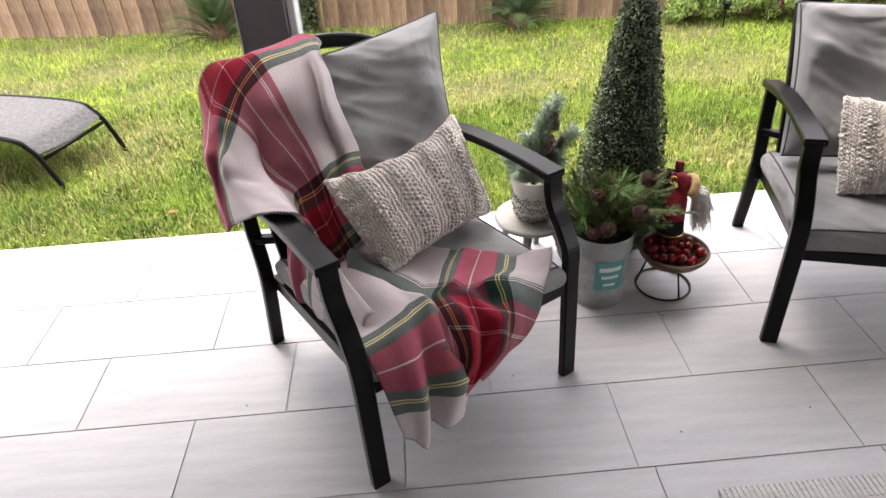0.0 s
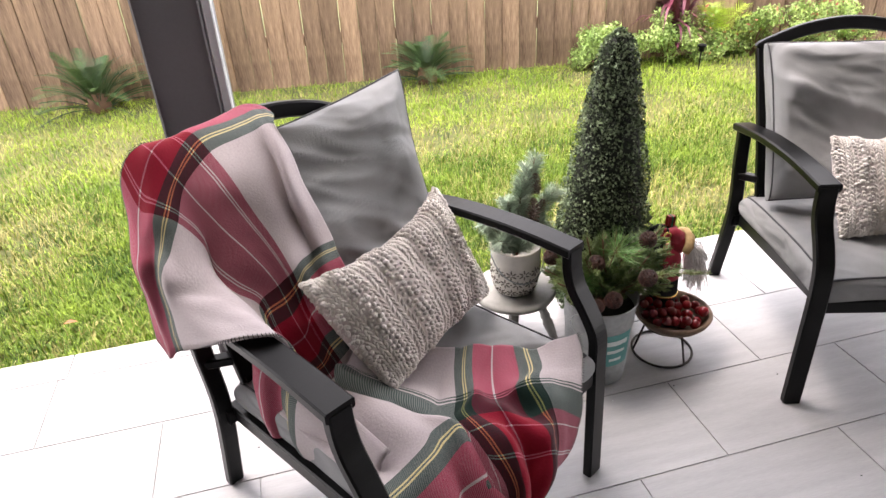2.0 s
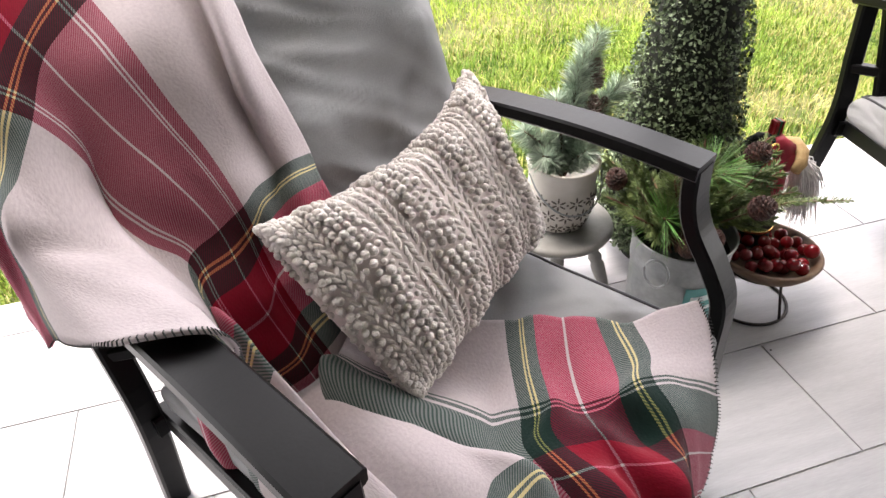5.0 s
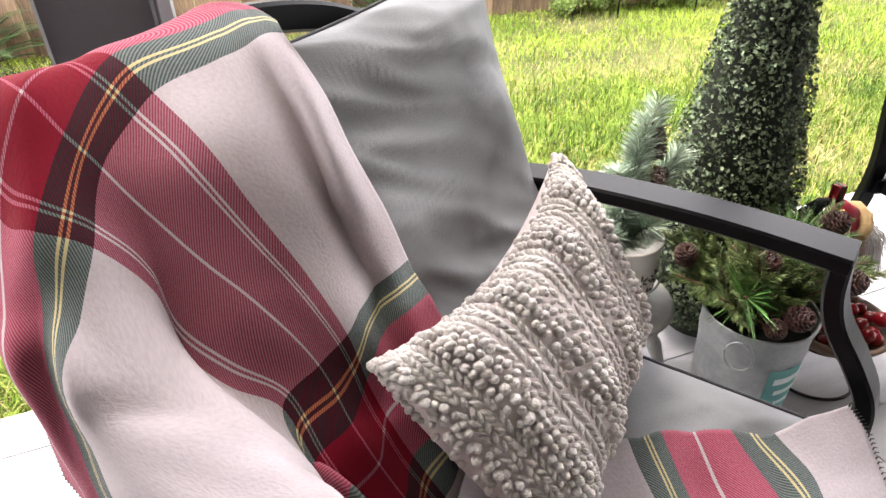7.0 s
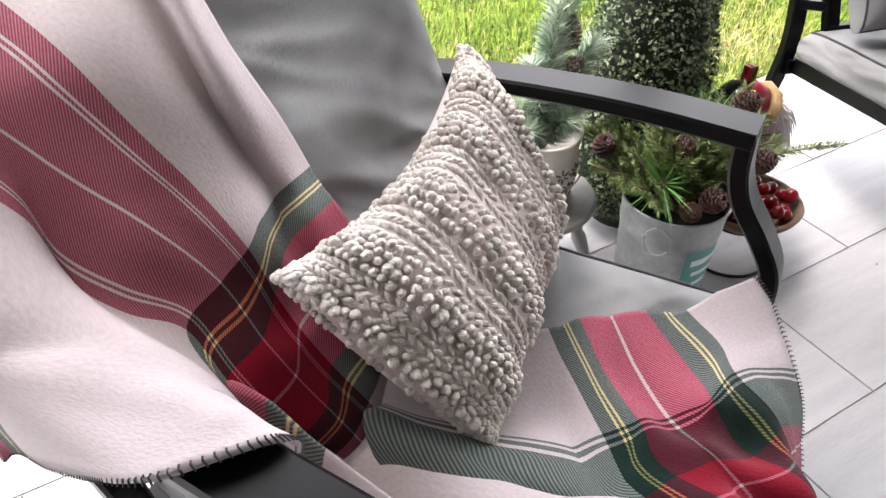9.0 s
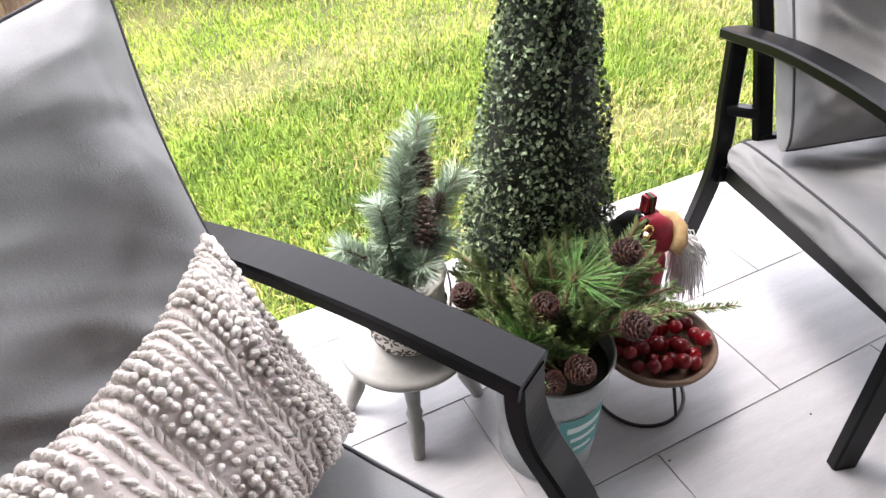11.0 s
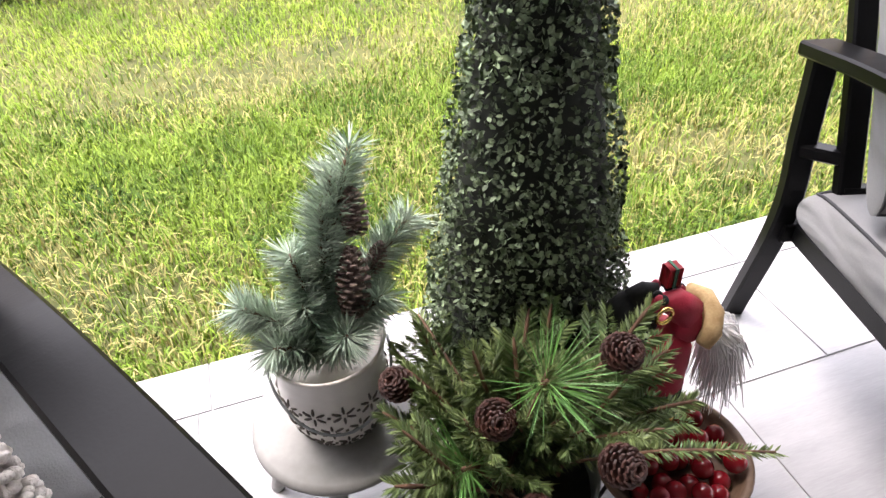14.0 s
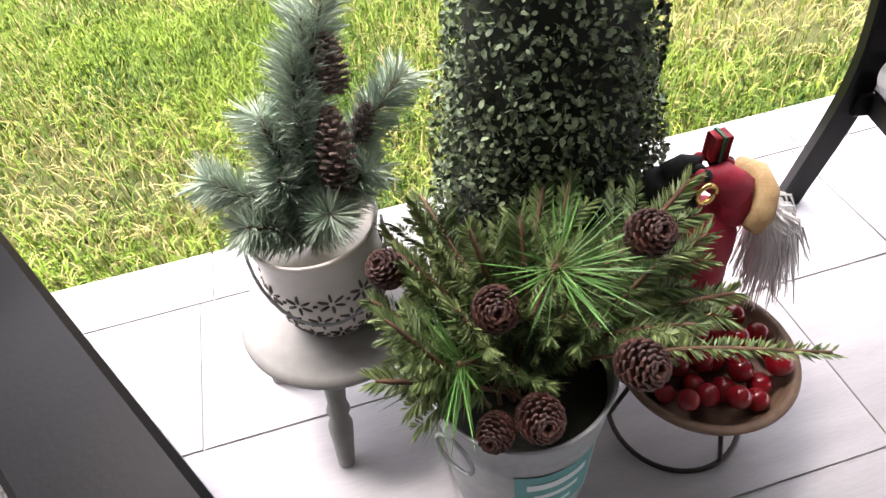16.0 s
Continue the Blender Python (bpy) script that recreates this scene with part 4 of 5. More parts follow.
# the fold that lies along the seat and hangs over its front edge: each guide runs forwards and down
HANG = [
    [(-0.298, 0.430, 0.405), (-0.306, 0.230, 0.424), (-0.309, 0.100, 0.430), (-0.309, 0.045, 0.422), (-0.302, -0.012, 0.350), (-0.294, -0.030, 0.285), (-0.280, -0.042, 0.205)],
    [(-0.240, 0.435, 0.415), (-0.246, 0.230, 0.434), (-0.252, 0.098, 0.438), (-0.258, 0.040, 0.428), (-0.262, -0.032, 0.352), (-0.258, -0.045, 0.288), (-0.254, -0.052, 0.185)],
    [(-0.187, 0.440, 0.425), (-0.187, 0.230, 0.464), (-0.187, 0.095, 0.456), (-0.200, 0.040, 0.440), (-0.228, -0.055, 0.355), (-0.224, -0.070, 0.292), (-0.233, -0.070, 0.160)],
    [(-0.170, 0.430, 0.425), (-0.155, 0.230, 0.458), (-0.145, 0.108, 0.460), (-0.162, 0.045, 0.444), (-0.198, -0.035, 0.355), (-0.200, -0.040, 0.298), (-0.206, -0.050, 0.223)],
    [(-0.146, 0.390, 0.425), (-0.141, 0.210, 0.436), (-0.111, 0.093, 0.476), (-0.126, 0.040, 0.464), (-0.146, -0.075, 0.378), (-0.152, -0.095, 0.309), (-0.178, -0.080, 0.200)],
    [(-0.139, 0.350, 0.425), (-0.122, 0.200, 0.425), (-0.094, 0.080, 0.436), (-0.097, 0.040, 0.430), (-0.104, -0.068, 0.367), (-0.113, -0.085, 0.298), (-0.135, -0.080, 0.206)],
    [(-0.131, 0.350, 0.425), (-0.113, 0.200, 0.425), (-0.085, 0.070, 0.425), (-0.085, 0.030, 0.392), (-0.089, -0.040, 0.350), (-0.096, -0.055, 0.286), (-0.113, -0.060, 0.217)],
]
wh = lay(HANG, (0.345, 0.375, 0.42, 0.47, 0.52, 0.56, 0.60), (-0.19, -0.03, 0.113, 0.172, 0.285, 0.343, 0.42), 5.0, 0.006, True)
for key in range(len(sheet.v)):
    a, b = sheet.uv[key]
    sheet.uv[key] = (a + 0.54, b)
front_hem = wh[-1]

# the lobe pulled down between the arm and the side rail
TUCK = [
    [(-0.261, 0.540, 0.550), (-0.283, 0.545, 0.450), (-0.291, 0.540, 0.361), (-0.287, 0.530, 0.303)],
    [(-0.248, 0.490, 0.570), (-0.300, 0.485, 0.460), (-0.313, 0.475, 0.372), (-0.303, 0.465, 0.298)],
    [(-0.244, 0.440, 0.570), (-0.277, 0.440, 0.460), (-0.283, 0.435, 0.361), (-0.282, 0.430, 0.303)],
    [(-0.239, 0.380, 0.530), (-0.291, 0.370, 0.450), (-0.304, 0.365, 0.372), (-0.296, 0.360, 0.309)],
    [(-0.235, 0.260, 0.480), (-0.274, 0.260, 0.450), (-0.283, 0.260, 0.384), (-0.278, 0.260, 0.332)],
    [(-0.235, 0.130, 0.460), (-0.263, 0.130, 0.445), (-0.268, 0.130, 0.395), (-0.266, 0.130, 0.350)],
]
wt = lay(TUCK, (0.715, 0.77, 0.825, 0.88, 0.97, 1.06), (0.36, 0.45, 0.53, 0.58), 7.0, 0.006, False)

me = sheet.mesh("cloth", [PLAID])
layer = me.uv_layers.new(name="UVMap")
for lp in me.loops:
    layer.data[lp.index].uv = sheet.uv[lp.vertex_index]
cl = part("cloth", me, None, throw)
thick = cl.modifiers.new("thickness", "SOLIDIFY")
thick.thickness, thick.offset = 0.005, 0.0


def whip(line, name):
    """Short stitches over a hem."""
    g = Geo()
    length = 0.0
    for a, b in zip(line, line[1:]):
        d = b - a
        if d.length < 1e-6:
            continue
        n_ = max(1, round(d.length / 0.0062))
        for k in range(n_):
            p = a + d * (k / n_)
            side = d.cross(Vector((0, 0, 1))).normalized() * 0.0038
            g.tube([p - side + Vector((0, 0, 0.004)), p + Vector((0, 0, 0.0050)), p + side * 0.9 + d.normalized() * 0.0025], 0.0009, 4)
    part(name, g, [STITCH], throw, "charcoal whip stitched hem")


for line in (end_hem, front_hem, arm_hem, outer_hem, wt[-1]):
    whip(line, "hem_stitch")

# ---- foliage helpers ----
def needles(path, n, length, spread, width, r, around=1.0, start=0.05):
    """Needles along a twig, each a slim bent diamond: n x 4 x 3."""
    pts = np.array([tuple(p) for p in path])
    seg = np.linalg.norm(np.diff(pts, axis=0), axis=1)
    cum = np.concatenate([[0], np.cumsum(seg)])
    s = r.uniform(start, 1, n) * cum[-1]
    base = np.stack([np.interp(s, cum, pts[:, k]) for k in range(3)], 1)
    tang = np.stack([np.interp(np.minimum(s + 0.01, cum[-1]), cum, pts[:, k]) - np.interp(np.maximum(s - 0.01, 0), cum, pts[:, k]) for k in range(3)], 1)
    tang /= np.linalg.norm(tang, axis=1)[:, None] + 1e-9
    rnd = r.normal(size=(n, 3))
    side = np.cross(tang, rnd)
    side /= np.linalg.norm(side, axis=1)[:, None]
    a = spread * r.uniform(0.7, 1.25, n)
    d = tang * np.cos(a)[:, None] + side * np.sin(a)[:, None] * around
    ln = (length * r.uniform(0.7, 1.15, n))[:, None]
    b = np.cross(d, r.normal(size=(n, 3)))
    b /= np.linalg.norm(b, axis=1)[:, None]
    mid = base + d * ln * 0.5 - np.array([0, 0, 0.04]) * ln
    tip = base + d * ln - np.array([0, 0, 0.10]) * ln
    return np.stack([base, mid + b * width / 2, tip, mid - b * width / 2], 1)


DIAMOND = [(0, 1, 2), (0, 2, 3)]


def pine_cone(parent, m, length, radius, material, seed, turns=13, name="pine_cone"):
    """Overlapping woody scales in a spiral round a core."""
    r = random.Random(seed)
    g = Geo()
    n = turns * 7
    for i in range(n):
        f = (i + 0.5) / n
        a = i * 2.39996
        z = length * f
        rad = radius * (0.35 + 0.65 * math.sin(math.pi * min(1.0, 0.12 + 0.88 * f)) ** 0.7)
        tilt = 0.05 + 1.05 * f * f
        out = Vector((math.cos(a), math.sin(a), 0))
        side = Vector((-math.sin(a), math.cos(a), 0))
        d = (out * math.cos(tilt) + Vector((0, 0, 1)) * math.sin(tilt))
        nn = d.cross(side)
        w = radius * 0.24 * r.uniform(0.85, 1.15) * (1 - 0.45 * f)
        p = out * rad * 0.15 + Vector((0, 0, z * 0.9))
        e = p + d * rad * 0.75
        t = radius * 0.06
        g.add([p - side * w * 0.4, p + side * w * 0.4, e + side * w - nn * t, e - side * w - nn * t, e + d * w * 0.45, e + side * w + nn * t, e - side * w + nn * t],
              [(0, 1, 2, 3), (3, 2, 4), (0, 6, 5, 1), (6, 4, 5), (2, 5, 4), (3, 4, 6), (1, 5, 2), (0, 3, 6)])
    g.lathe([(0, -0.05 * length), (radius * 0.4, 0.1 * length), (radius * 0.45, 0.5 * length), (0.0, 1.0 * length)], sides=8)
    return part(name, g, [material], parent, m=m, smooth=False)


def aim(p, d):
    return Matrix.Translation(p) @ Vector(d).to_track_quat("Z", "Y").to_matrix().to_4x4()


# ---- boxwood cone tree ----
TREE = (0.742, 2.144)
tree = thing("boxwood_cone_topiary", pose(TREE[0], TREE[1], 0), "tall artificial boxwood cone topiary standing on the patio tiles", "topiary")
tr = np.random.default_rng(70)


def cone_r(z):
    """Radius of the topiary at a height."""
    return np.interp(z, [0.03, 0.08, 0.16, 0.28, 0.45, 0.62, 0.78, 0.90, 0.96, 0.985], [0.09, 0.145, 0.164, 0.154, 0.136, 0.110, 0.081, 0.060, 0.042, 0.012])


N = 28000
tz = 0.03 + 0.95 * (1 - np.sqrt(1 - tr.random(N) * 0.999))
tz[: N // 9] = tr.uniform(0.70, 0.99, N // 9)
ta = tr.uniform(0, 2 * math.pi, N)
rad = cone_r(tz) * (1 + 0.05 * np.sin(7 * ta + 31 * tz)) * (1.05 - 0.30 * tr.random(N) ** 1.5)
tn = np.stack([np.cos(ta), np.sin(ta), np.full(N, 0.35)], 1)
tp = np.stack([rad * np.cos(ta), rad * np.sin(ta), tz], 1)
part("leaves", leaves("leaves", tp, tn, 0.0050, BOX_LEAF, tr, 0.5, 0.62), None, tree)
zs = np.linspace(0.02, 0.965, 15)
# core whose black colour stands for the shaded gaps in the foliage
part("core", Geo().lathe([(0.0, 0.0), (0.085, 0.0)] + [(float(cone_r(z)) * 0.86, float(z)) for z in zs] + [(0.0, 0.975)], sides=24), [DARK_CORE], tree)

# ---- stool, pot and frosted pine ----
STOOL_C, STOOL_Z = (0.408, 2.085), 0.215
stool = thing("small_stool", pose(STOOL_C[0], STOOL_C[1], 0), "small round white painted wooden stool on the tiles", "stool")
part("seat", Geo().lathe([(0.0, STOOL_Z - 0.024), (0.122, STOOL_Z - 0.024), (0.133, STOOL_Z - 0.018), (0.137, STOOL_Z - 0.010), (0.134, STOOL_Z - 0.003), (0.126, STOOL_Z), (0.0, STOOL_Z)], sides=48), [STOOL], stool)
for k in range(4):
    a = radians(250 + 90 * k)
    prof = [(0.012, 0.0), (0.014, 0.02), (0.0175, 0.060), (0.018, 0.075), (0.0135, 0.088), (0.0175, 0.100), (0.0135, 0.113), (0.0165, 0.150), (0.018, STOOL_Z - 0.02)]
    top, foot = Vector((0.072 * math.cos(a), 0.072 * math.sin(a), STOOL_Z - 0.02)), Vector((0.142 * math.cos(a), 0.142 * math.sin(a), 0))
    part("turned_leg", Geo().tube([foot.lerp(top, z / (STOOL_Z - 0.02)) for _, z in prof], [r_ for r_, _ in prof], 14), [STOOL], stool)

POT = (0.410, 2.080, STOOL_Z)
pot = thing("ceramic_pot", pose(*POT), "cream ceramic pot with a pierced leaf pattern on a stool", "plant pot")
part("body", Geo().lathe([(0.0, 0.0), (0.054, 0.0), (0.062, 0.006), (0.073, 0.035), (0.079, 0.075), (0.079, 0.105), (0.077, 0.115), (0.078, 0.135), (0.082, 0.160), (0.084, 0.167), (0.081, 0.170), (0.076, 0.162), (0.072, 0.13), (0.0, 0.125)], sides=48), [CERAMIC], pot)


def pot_r(z):
    return float(np.interp(z, [0, 0.006, 0.035, 0.075, 0.105, 0.115], [0.054, 0.062, 0.073, 0.079, 0.079, 0.077]))


slit = Geo()


def on_pot(a, z):
    rr = pot_r(z) + 0.0004
    return (rr * math.cos(a), rr * math.sin(a), z)


# six-armed stars in three staggered rows, with a dot between each two
for row in range(3):
    for k in range(12):
        a, z = 2 * math.pi * (k + 0.5 * (row % 2)) / 12, 0.022 + 0.036 * row
        for arm in range(6):
            t = math.pi * arm / 3 + math.pi / 6
            slit.tube([on_pot(a + math.cos(t) * q / 0.076, z + math.sin(t) * q) for q in (0.0045, 0.0105, 0.0172)], [0.0014, 0.0024, 0.0014], 5)
        b = a + math.pi / 12
        slit.tube([on_pot(b - 0.03, z), on_pot(b + 0.03, z)], 0.0021, 5)
tagged(part("pierced_slit", slit, [HOLE], pot, "dark pierced slits"), kind="stuff")
ring = [(0.082 * math.cos(t), -0.006 + 0.082 * math.sin(t) * 0.95, 0.150 - 0.078 * max(0.0, -math.sin(t))) for t in np.linspace(math.pi * 0.98, math.pi * 2.02, 20)]
part("wire_handle", Geo().tube([(p[0] * 1.04, p[1] * 1.06 - 0.004, p[2]) for p in ring], 0.0022, 6), [ZINC], pot, "thin metal handle")

frost = thing("frosted_pine", pose(POT[0], POT[1], POT[2] + 0.115), "frosted green artificial pine with cones in the cream pot", "plant")
fr = np.random.default_rng(81)
BR = [(0.081, 0.055, 0.311), (0.033, 0.037, 0.248), (0.142, 0.043, 0.191), (-0.095, 0.013, 0.133), (-0.067, -0.029, 0.089), (0.028, -0.041, 0.089), (0.085, -0.017, 0.121), (0.052, 0.049, 0.279), (-0.019, 0.025, 0.191), (-0.019, -0.005, 0.127)]
for bx, by, bz in BR:
    pth = curve([(0, 0, 0), (bx * 0.35, by * 0.35, bz * 0.55), (bx, by, bz)], 6)
    br = part("branch", Geo().tube(pth, [0.004] * (len(pth) - 1) + [0.002], 5), [TWIG], frost)
    part("needles", strips("needles", needles(pth, 1150, 0.046, 0.95, 0.0022, fr, start=0.25), DIAMOND, FROST), None, br)
pine_cone(frost, aim((0.046, -0.012, 0.100), (0.10, 0.12, 1)), 0.105, 0.026, CONE_GREY, 3)
pine_cone(frost, aim((0.068, 0.018, 0.205), (0.04, 0.15, 1)), 0.066, 0.020, CONE_GREY, 4)
pine_cone(frost, aim((0.082, 0.02, 0.135), (0.4, 0.05, 1)), 0.048, 0.015, CONE_GREY, 5)

# ---- galvanised bucket of greenery ----
BUCKET = (0.602, 1.866)
bucket = thing("galvanised_bucket", pose(BUCKET[0], BUCKET[1], 0), "galvanised metal bucket with a teal label on the tiles", "bucket")
part("body", Geo().lathe([(0.0, 0.0037), (0.088, 0.0037), (0.09, 0.0), (0.0925, 0.0037), (0.0945, 0.0463), (0.0965, 0.05), (0.0958, 0.0555), (0.102, 0.2081), (0.1045, 0.2118), (0.1035, 0.2183), (0.1055, 0.2238), (0.1045, 0.2313), (0.1075, 0.2775), (0.1115, 0.2821), (0.1115, 0.2868), (0.106, 0.2831), (0.09, 0.0185), (0.0, 0.0185)], sides=56), [ZINC], bucket)


def bucket_patch(a0, a1, z0, z1, off):
    g, n = Geo(), 14
    vs = []
    for i in range(n + 1):
        a = a0 + (a1 - a0) * i / n
        for z in (z0, z1):
            rr = 0.0928 + 0.0092 * z / 0.225 + off
            vs.append((rr * math.cos(a), rr * math.sin(a), z))
    return g.add(vs, [(2 * i, 2 * i + 2, 2 * i + 3, 2 * i + 1) for i in range(n)])


label = part("paper_label", bucket_patch(radians(247), radians(307), 0.085, 0.205, 0.0022), [TEAL], bucket, "teal printed label")
for z0, z1, a0, a1 in ((0.165, 0.182, 255, 299), (0.135, 0.147, 260, 294), (0.105, 0.115, 265, 289)):
    part("print_bar", bucket_patch(radians(a0), radians(a1), z0, z1, 0.0030), [PALE], label, "pale printed bar")
for a in (212, 32):
    ca_, sa_ = math.cos(radians(a)), math.sin(radians(a))
    hoop = [(0.117 * ca_ - sa_ * 0.027 * math.cos(t), 0.117 * sa_ + ca_ * 0.027 * math.cos(t), 0.238 + 0.034 * math.sin(t)) for t in np.linspace(0, 2 * math.pi, 22)[:-1]]
    part("side_ring", Geo().tube(hoop, 0.0028, 6, closed=True), [ZINC], bucket, "loose metal ring")
part("soil", Geo().lathe([(0.0, 0.255), (0.1030, 0.246)], sides=24), [DARK_CORE], bucket)

green = thing("winter_greenery", pose(BUCKET[0], BUCKET[1], 0.272), "mixed fir and pine sprigs with brown cones in the bucket", "greenery")
gr = np.random.default_rng(90)


def comb(path, side, n, length, width, r, start=0.0):
    """Flat rows of needles on both sides of a twig, shorter towards its tip: n x 4 x 3."""
    pts = np.array([tuple(p) for p in path])
    seg = np.linalg.norm(np.diff(pts, axis=0), axis=1)
    cum = np.concatenate([[0], np.cumsum(seg)])
    f = r.uniform(start, 1, n)
    base = np.stack([np.interp(f * cum[-1], cum, pts[:, k]) for k in range(3)], 1)
    tang = (pts[-1] - pts[0]) / (np.linalg.norm(pts[-1] - pts[0]) + 1e-9)
    side = np.array(tuple(side))
    over = np.cross(tang, side)
    sgn = np.where(r.random(n) < 0.5, -1.0, 1.0)
    a = r.uniform(0.85, 1.30, n) * (1 - 0.45 * f ** 4)
    roll = r.normal(0.25, 0.38, n)
    d = tang * np.cos(a)[:, None] + (side * (sgn * np.cos(roll))[:, None] + over * np.sin(roll)[:, None]) * np.sin(a)[:, None]
    ln = (length * (1.0 - 0.35 * f) * r.uniform(0.8, 1.1, n))[:, None]
    b = np.cross(d, r.normal(size=(n, 3)))
    b /= np.linalg.norm(b, axis=1)[:, None]
    mid, tip = base + d * ln * 0.6, base + d * ln
    return np.stack([base, mid + b * width / 2, tip, mid - b * width / 2], 1)


def fir_sprig(root, d, ln, seed):
    """A fir twig with a few side twigs in one flat spray."""
    r = np.random.default_rng(seed)
    root, d = Vector(root), Vector(d).normalized()
    side = d.cross(Vector((0, 0, 1)))
    side = side.normalized() if side.length > 0.1 else Vector((1, 0, 0))
    side = (Matrix.Rotation(r.normal(0, 0.5), 3, d) @ side).normalized()
    sag = Vector((0, 0, -0.12 * ln * (1 - abs(d.z))))
    pth_ = curve([root, root + d * ln * 0.5 - sag * 0.5, root + d * ln + sag], 6)
    sp_ = part("fir_sprig", Geo().tube(pth_, [0.0030] * (len(pth_) - 1) + [0.0014], 5), [TWIG], green)
    nd_ = [comb(pth_, side, int(2300 * ln), 0.033, 0.0024, r, 0.22)]
    for f, s_ in ((0.42, -1), (0.48, 1), (0.64, -1), (0.70, 1)):
        p0 = pth_[int(f * (len(pth_) - 1))]
        w = ln * 0.42 * (1.25 - f) * r.uniform(0.8, 1.2)
        q_ = [p0, p0 + (d * 0.8 + side * s_ * 0.62) * w]
        nd_.append(comb(q_, side, 60 + int(1700 * w), 0.027, 0.0024, r))
    part("needles", strips("needles", np.concatenate(nd_), DIAMOND, FIR), None, sp_)


for k in range(44):
    a = k * 2.39996 + gr.uniform(-0.3, 0.3)
    el = 0.18 + 1.10 * (k / 44) ** 0.85
    ln = gr.uniform(0.17, 0.25) * (1.0 if el < 0.9 else 0.9)
    if math.sin(a) < -0.35 and k < 31:
        continue
    if math.sin(a) < -0.2:
        el = max(el, 0.85)
        ln *= 0.75
    fir_sprig((gr.uniform(-0.05, 0.06), gr.uniform(-0.04, 0.06), -0.015), (math.cos(a) * math.cos(el) + 0.10, math.sin(a) * math.cos(el) + 0.06, math.sin(el)), ln, 200 + k)

for k, (d, ln) in enumerate((((1.0, 0.15, 0.62), 0.21), ((1.0, -0.18, 0.42), 0.20), ((0.85, 0.35, 0.75), 0.24), ((0.75, -0.45, 0.60), 0.16))):
    fir_sprig((0.05, 0.0, 0.02), d, ln, 300 + k)

# the long sprig that reaches over the bowl
pth = curve([(0.05, -0.04, 0.05), (0.14, -0.10, 0.115), (0.242, -0.151, 0.131)], 6)
sp = part("fir_sprig", Geo().tube(pth, 0.0022, 5), [TWIG], green)
part("needles", strips("needles", comb(pth, (0.3, 0.95, 0), 340, 0.020, 0.0024, gr, 0.1), DIAMOND, FIR), None, sp)


def pine_burst(at, d, n, length, seed):
    r = np.random.default_rng(seed)
    p, d = Vector(at), Vector(d).normalized()
    sp_ = part("pine_sprig", Geo().tube([p - d * 0.06, p], 0.0035, 6), [TWIG], green)
    nd_ = needles([p - d * 0.022, p], n, length, 0.95, 0.0020, r)
    part("needles", strips("needles", nd_, DIAMOND, PINE), None, sp_)


pine_burst((0.046, 0.012, 0.150), (0.15, -0.35, 1), 95, 0.108, 1)
pine_burst((-0.075, -0.02, 0.075), (-0.7, -0.3, 0.6), 90, 0.095, 2)
for p, d, ln, rd, sd in (((-0.025, 0.005, 0.121), (-0.15, -0.75, 0.7), 0.052, 0.030, 1), ((0.135, 0.010, 0.165), (0.1, -0.7, 0.8), 0.050, 0.030, 2), ((0.082, -0.091, 0.108), (0.2, -0.8, 0.7), 0.050, 0.030, 3),
                         ((-0.012, -0.085, 0.050), (-0.05, -0.8, 0.65), 0.050, 0.030, 4), ((-0.115, 0.110, 0.095), (-0.3, -0.3, 0.8), 0.050, 0.028, 5), ((-0.050, -0.078, 0.035), (-0.5, -0.7, 0.5), 0.045, 0.024, 6)):
    pine_cone(green, aim(Vector(p) + Vector(d).normalized() * (0.018 - ln * 0.5), d), ln * 0.92, rd * 0.90, CONE, sd)

# ---- wire stand, bowl of baubles, figurine ----
STAND = (0.853, 1.878)
stand = thing("wire_stand", pose(STAND[0], STAND[1], 0), "round black wire stand on the patio tiles", "stand")
for rad_, z in ((0.095, 0.004), (0.066, 0.110)):
    part("hoop", Geo().tube([(rad_ * math.cos(t), rad_ * math.sin(t), z) for t in np.linspace(0, 2 * math.pi, 41)[:-1]], 0.004, 8, closed=True), [WIRE], stand)
for k in range(3):
    a = radians(285 + 120 * k)
    part("rod", Geo().tube([(0.095 * math.cos(a), 0.095 * math.sin(a), 0.004), (0.066 * math.cos(a), 0.066 * math.sin(a), 0.112)], 0.0035, 8), [WIRE], stand)
BOWL_Z = 0.114
solo("wooden_bowl", Geo().lathe([(0.0, 0.0), (0.075, 0.0), (0.100, 0.010), (0.116, 0.030), (0.121, 0.042), (0.118, 0.046), (0.110, 0.045), (0.104, 0.032), (0.092, 0.018), (0.0, 0.012)], sides=48), [BOWL, ], "shallow brown wooden bowl full of red baubles", "bowl", m=pose(STAND[0] + 0.018, STAND[1], BOWL_Z))
bauble = Geo().ball((0, 0, 0), 0.0165, 0, 12, 18).mesh("bauble", [BERRY])
br_ = random.Random(4)
placed = []
for tries in range(1600):
    rr_, aa_ = 0.090 * math.sqrt(br_.random()), br_.uniform(0, 2 * math.pi)
    p = Vector((rr_ * math.cos(aa_), rr_ * math.sin(aa_), 0.030 + 0.008 * (rr_ > 0.08)))
    for lift in (0.0, 0.019):
        q = p + Vector((0, 0, lift))
        if all((q - o).length > 0.0300 for o in placed):
            placed.append(q)
            break
    if len(placed) > 30:
        break
for q in placed:
    ob = new("bauble", bauble)
    ob.matrix_basis = pose(STAND[0] + 0.018 + q.x, STAND[1] + q.y, BOWL_Z + q.z) @ Matrix.Diagonal((*[br_.uniform(0.8, 1.12)] * 3, 1))
    tagged(ob, "small glossy dark red bauble in the wooden bowl", "bauble", "red baubles")

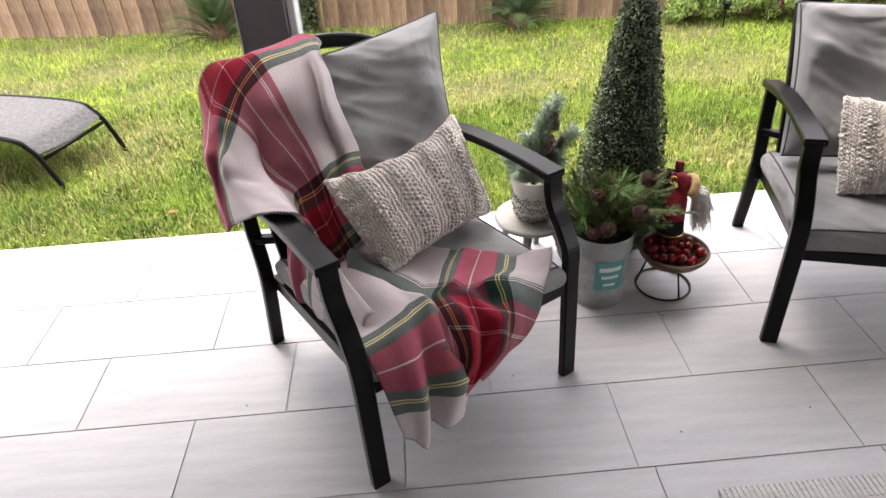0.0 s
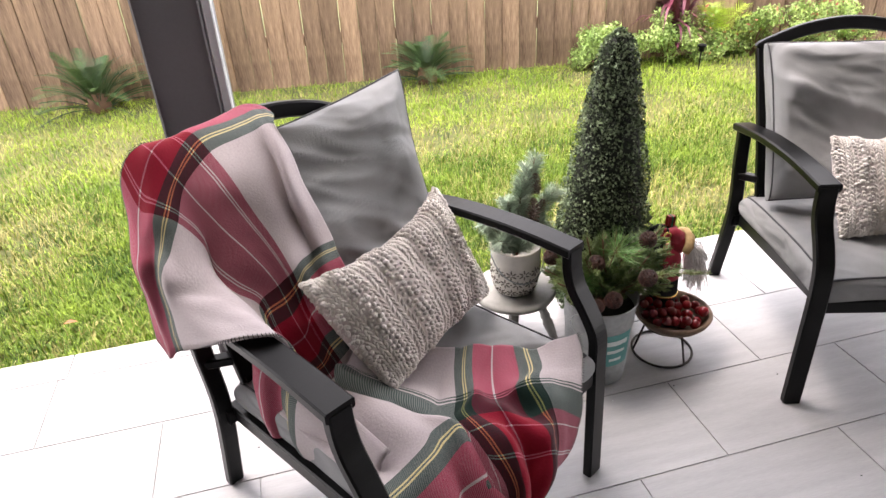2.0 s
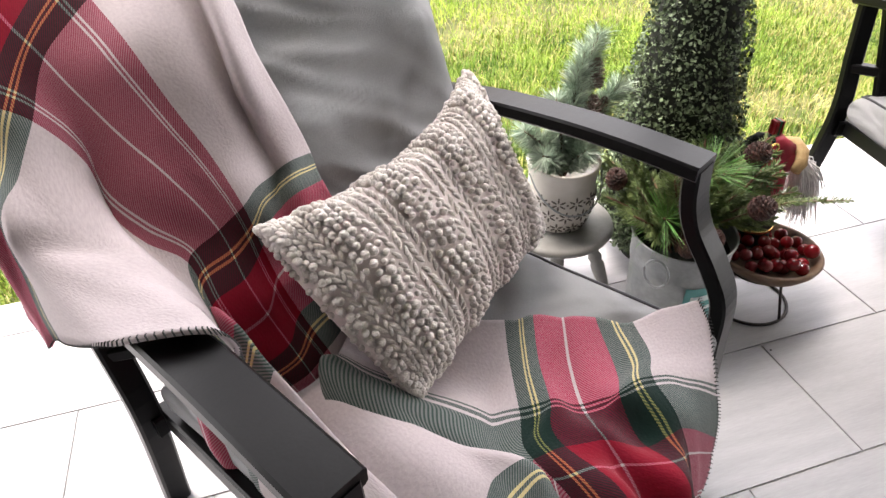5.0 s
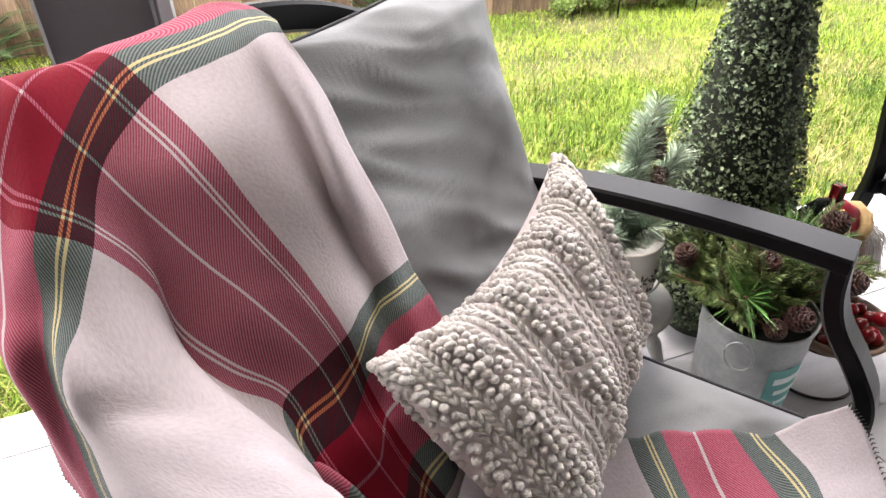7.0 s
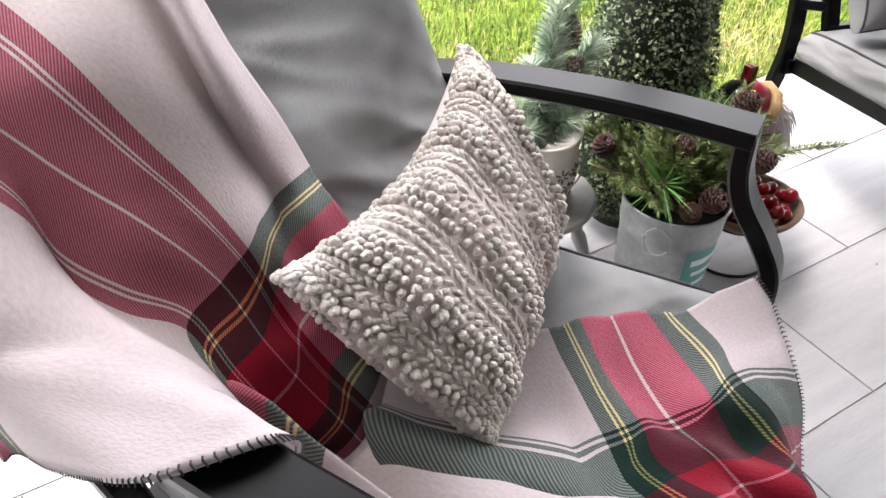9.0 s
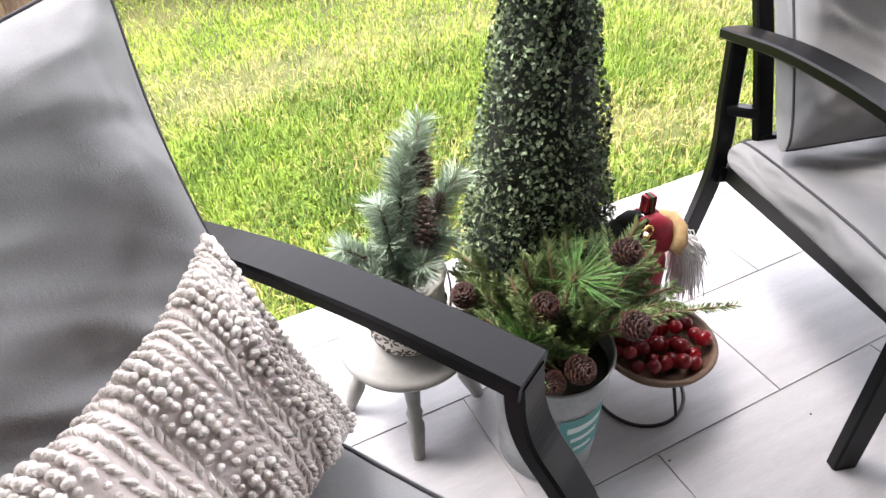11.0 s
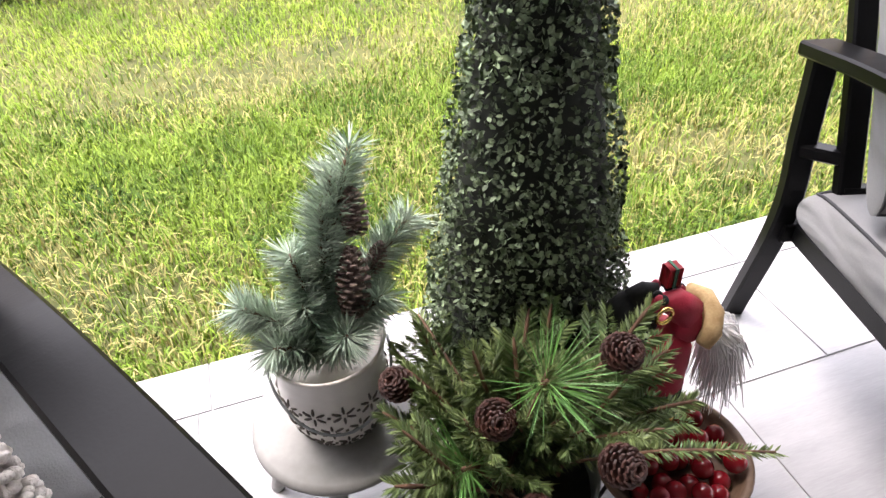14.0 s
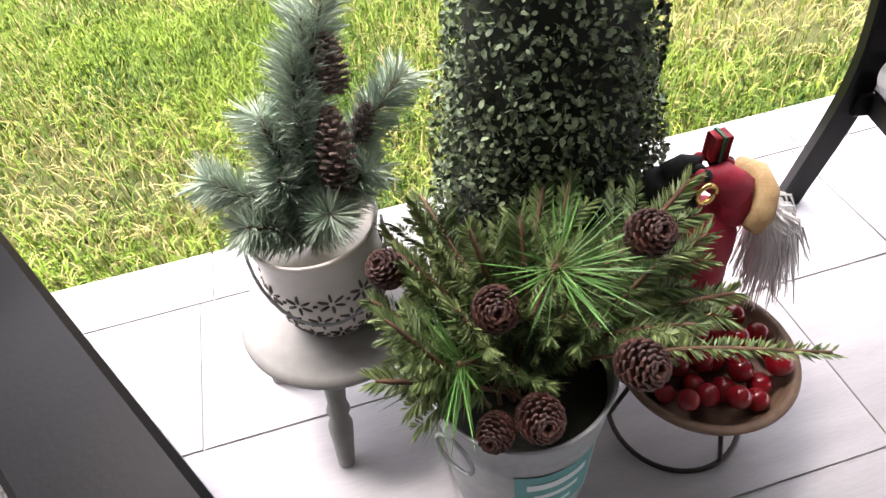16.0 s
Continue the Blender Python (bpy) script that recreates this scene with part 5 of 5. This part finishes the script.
FIG = (0.884, 1.965)
fig = Geo()
fig.lathe([(0.0, 0.0), (0.050, 0.0), (0.052, 0.05), (0.047, 0.108), (0.0, 0.110)], sides=24, slot=3)
fig.lathe([(0.0, 0.104), (0.048, 0.104), (0.046, 0.125), (0.047, 0.15), (0.045, 0.175), (0.034, 0.20), (0.0, 0.215)], sides=24, slot=0)
fig.lathe([(0.048, 0.040), (0.0545, 0.042), (0.054, 0.050), (0.048, 0.052)], sides=24, slot=4)
fig.ball((0.028, -0.012, 0.215), (0.030, 0.028, 0.030), 0, 8, 14)
fig.tube([(0.026, -0.01, 0.232), (0.005, 0.0, 0.252), (-0.018, 0.01, 0.250), (-0.034, 0.012, 0.232)], [0.028, 0.022, 0.013, 0.006], 12, 0)
fig.tube([(0.052, 0.028, 0.240), (0.058, 0.000, 0.245), (0.056, -0.028, 0.236), (0.046, -0.044, 0.218), (0.030, -0.052, 0.205)], [0.012, 0.017, 0.018, 0.017, 0.012], 10, 1)
fig.ball((-0.046, 0.034, 0.196), (0.050, 0.042, 0.060), 3, 10, 14)
fig.tube([(-0.046, 0.034, 0.245), (-0.030, 0.030, 0.262), (-0.012, 0.024, 0.262)], [0.020, 0.014, 0.010], 10, 3)
fig.tube([(-0.030 + 0.013 * math.cos(t), -0.024, 0.256 + 0.013 * math.sin(t)) for t in np.linspace(0, 2 * math.pi, 17)[:-1]], 0.0034, 8, 4, closed=True)
fig.box(-0.006, 0.020, 0.012, 0.036, 0.268, 0.300, 0.002, 5)
fig.box(0.004, 0.010, 0.0112, 0.0368, 0.2675, 0.3012, 0.001, 6)
for k in range(10):
    fig.ball((0.0 + 0.026 * math.cos(k * 1.9), 0.018 + 0.022 * math.sin(k * 2.3), 0.258 + 0.004 * (k % 3)), 0.008, 0 if k % 2 else 3, 5, 8)
fb = random.Random(9)
for k in range(620):
    s0 = Vector((0.058 + fb.uniform(-0.012, 0.012), -0.022 + fb.uniform(-0.030, 0.022), 0.222 + fb.uniform(-0.014, 0.006)))
    d = Vector((0.030 + fb.uniform(-0.02, 0.035), -0.008 + fb.uniform(-0.025, 0.025), -0.125 * fb.uniform(0.35, 1.3)))
    fig.tube([s0, s0 + d * 0.5 + Vector((0.010, 0, 0.008)), s0 + d], [0.0020, 0.0017, 0.0005], 4, 2)
solo("christmas_figurine", fig, [COAT, FUR, BEARD, SACK, GOLD, GIFT, GREEN_RIBBON], "red winter figurine with tan fur and white fibre in a bowl", "figurine", m=pose(FIG[0], FIG[1], BOWL_Z + 0.014, 0, 0, 0) @ Matrix.Diagonal((0.92, 0.92, 1.04, 1)))

# ---- small things on floor and lawn ----
rug = thing("woven_rug", pose(0, 0, 0), "pale grey woven rug with a ribbed border on the tiles", "rug")
part("rug_field", Geo().box(0.69, 2.6, -1.2, 1.03, 0.002, 0.009, 0.002), [RUG], rug, smooth=False)
rb = Geo()
for k in range(130):
    xx = 0.692 + k * 0.0144
    rb.box(xx, xx + 0.0095, 0.975, 1.035, 0.0095, 0.0125, 0.001)
part("ribbed_border", rb, [RUG], rug, smooth=False)
fl = Geo()
fl.add([(-0.025, 0, 0), (0, 0.014, 0.008), (0.03, 0, 0.002), (0, -0.014, 0.009)], [(0, 1, 2), (0, 2, 3)])
solo("fallen_leaf", fl, [FALLEN], "dry reddish brown leaf lying in the grass", "leaf", m=pose(-1.13, 2.70, LAWN + 0.05))
gl = random.Random(12)
for k in range(14):
    solo("grit", Geo().ball((0, 0, 0), (0.003, 0.002, 0.0015), 0, 4, 6), [WHITE if k % 3 == 0 else DARK_CORE], "tiny crumb of grit on the tiles", "grit", "floor grit", m=pose(gl.uniform(-0.6, 1.9), gl.uniform(1.15, 2.0), 0.0015))

# ---- tiles: 0.61 x 0.305, laid in a third bond ----
floor = thing("floor", pose(0, 0, 0), "light grey wood-look porcelain patio tiles", "tile floor", kind="structure")
tile_meshes = {}


def tile(w, d):
    key = (round(w, 3), round(d, 3))
    if key not in tile_meshes:
        tile_meshes[key] = Geo().box(-w / 2, w / 2, -d / 2, d / 2, -0.010, 0, 0.0015).mesh("tile", [TILE], False)
    return tile_meshes[key]


GAP = 0.0015
PITCH, LONG = 0.305, 0.618
for row in range(-12, 4):
    y0 = 1.43 + PITCH * row
    y1 = y0 + PITCH
    deep = row == 3
    if deep:
        y1 = 2.476
    shift = {0: 0.785, -1: 0.518, 1: 0.505, 2: 0.764}.get(row, 0.79 - 0.23 * (row % 3))
    x = shift - LONG * 6
    while x < 4.6:
        if x > -3.6:
            part("tile", tile(LONG - GAP, y1 - y0 - GAP), None, floor, m=pose(x + LONG / 2, (y0 + y1) / 2, 0))
        x += LONG
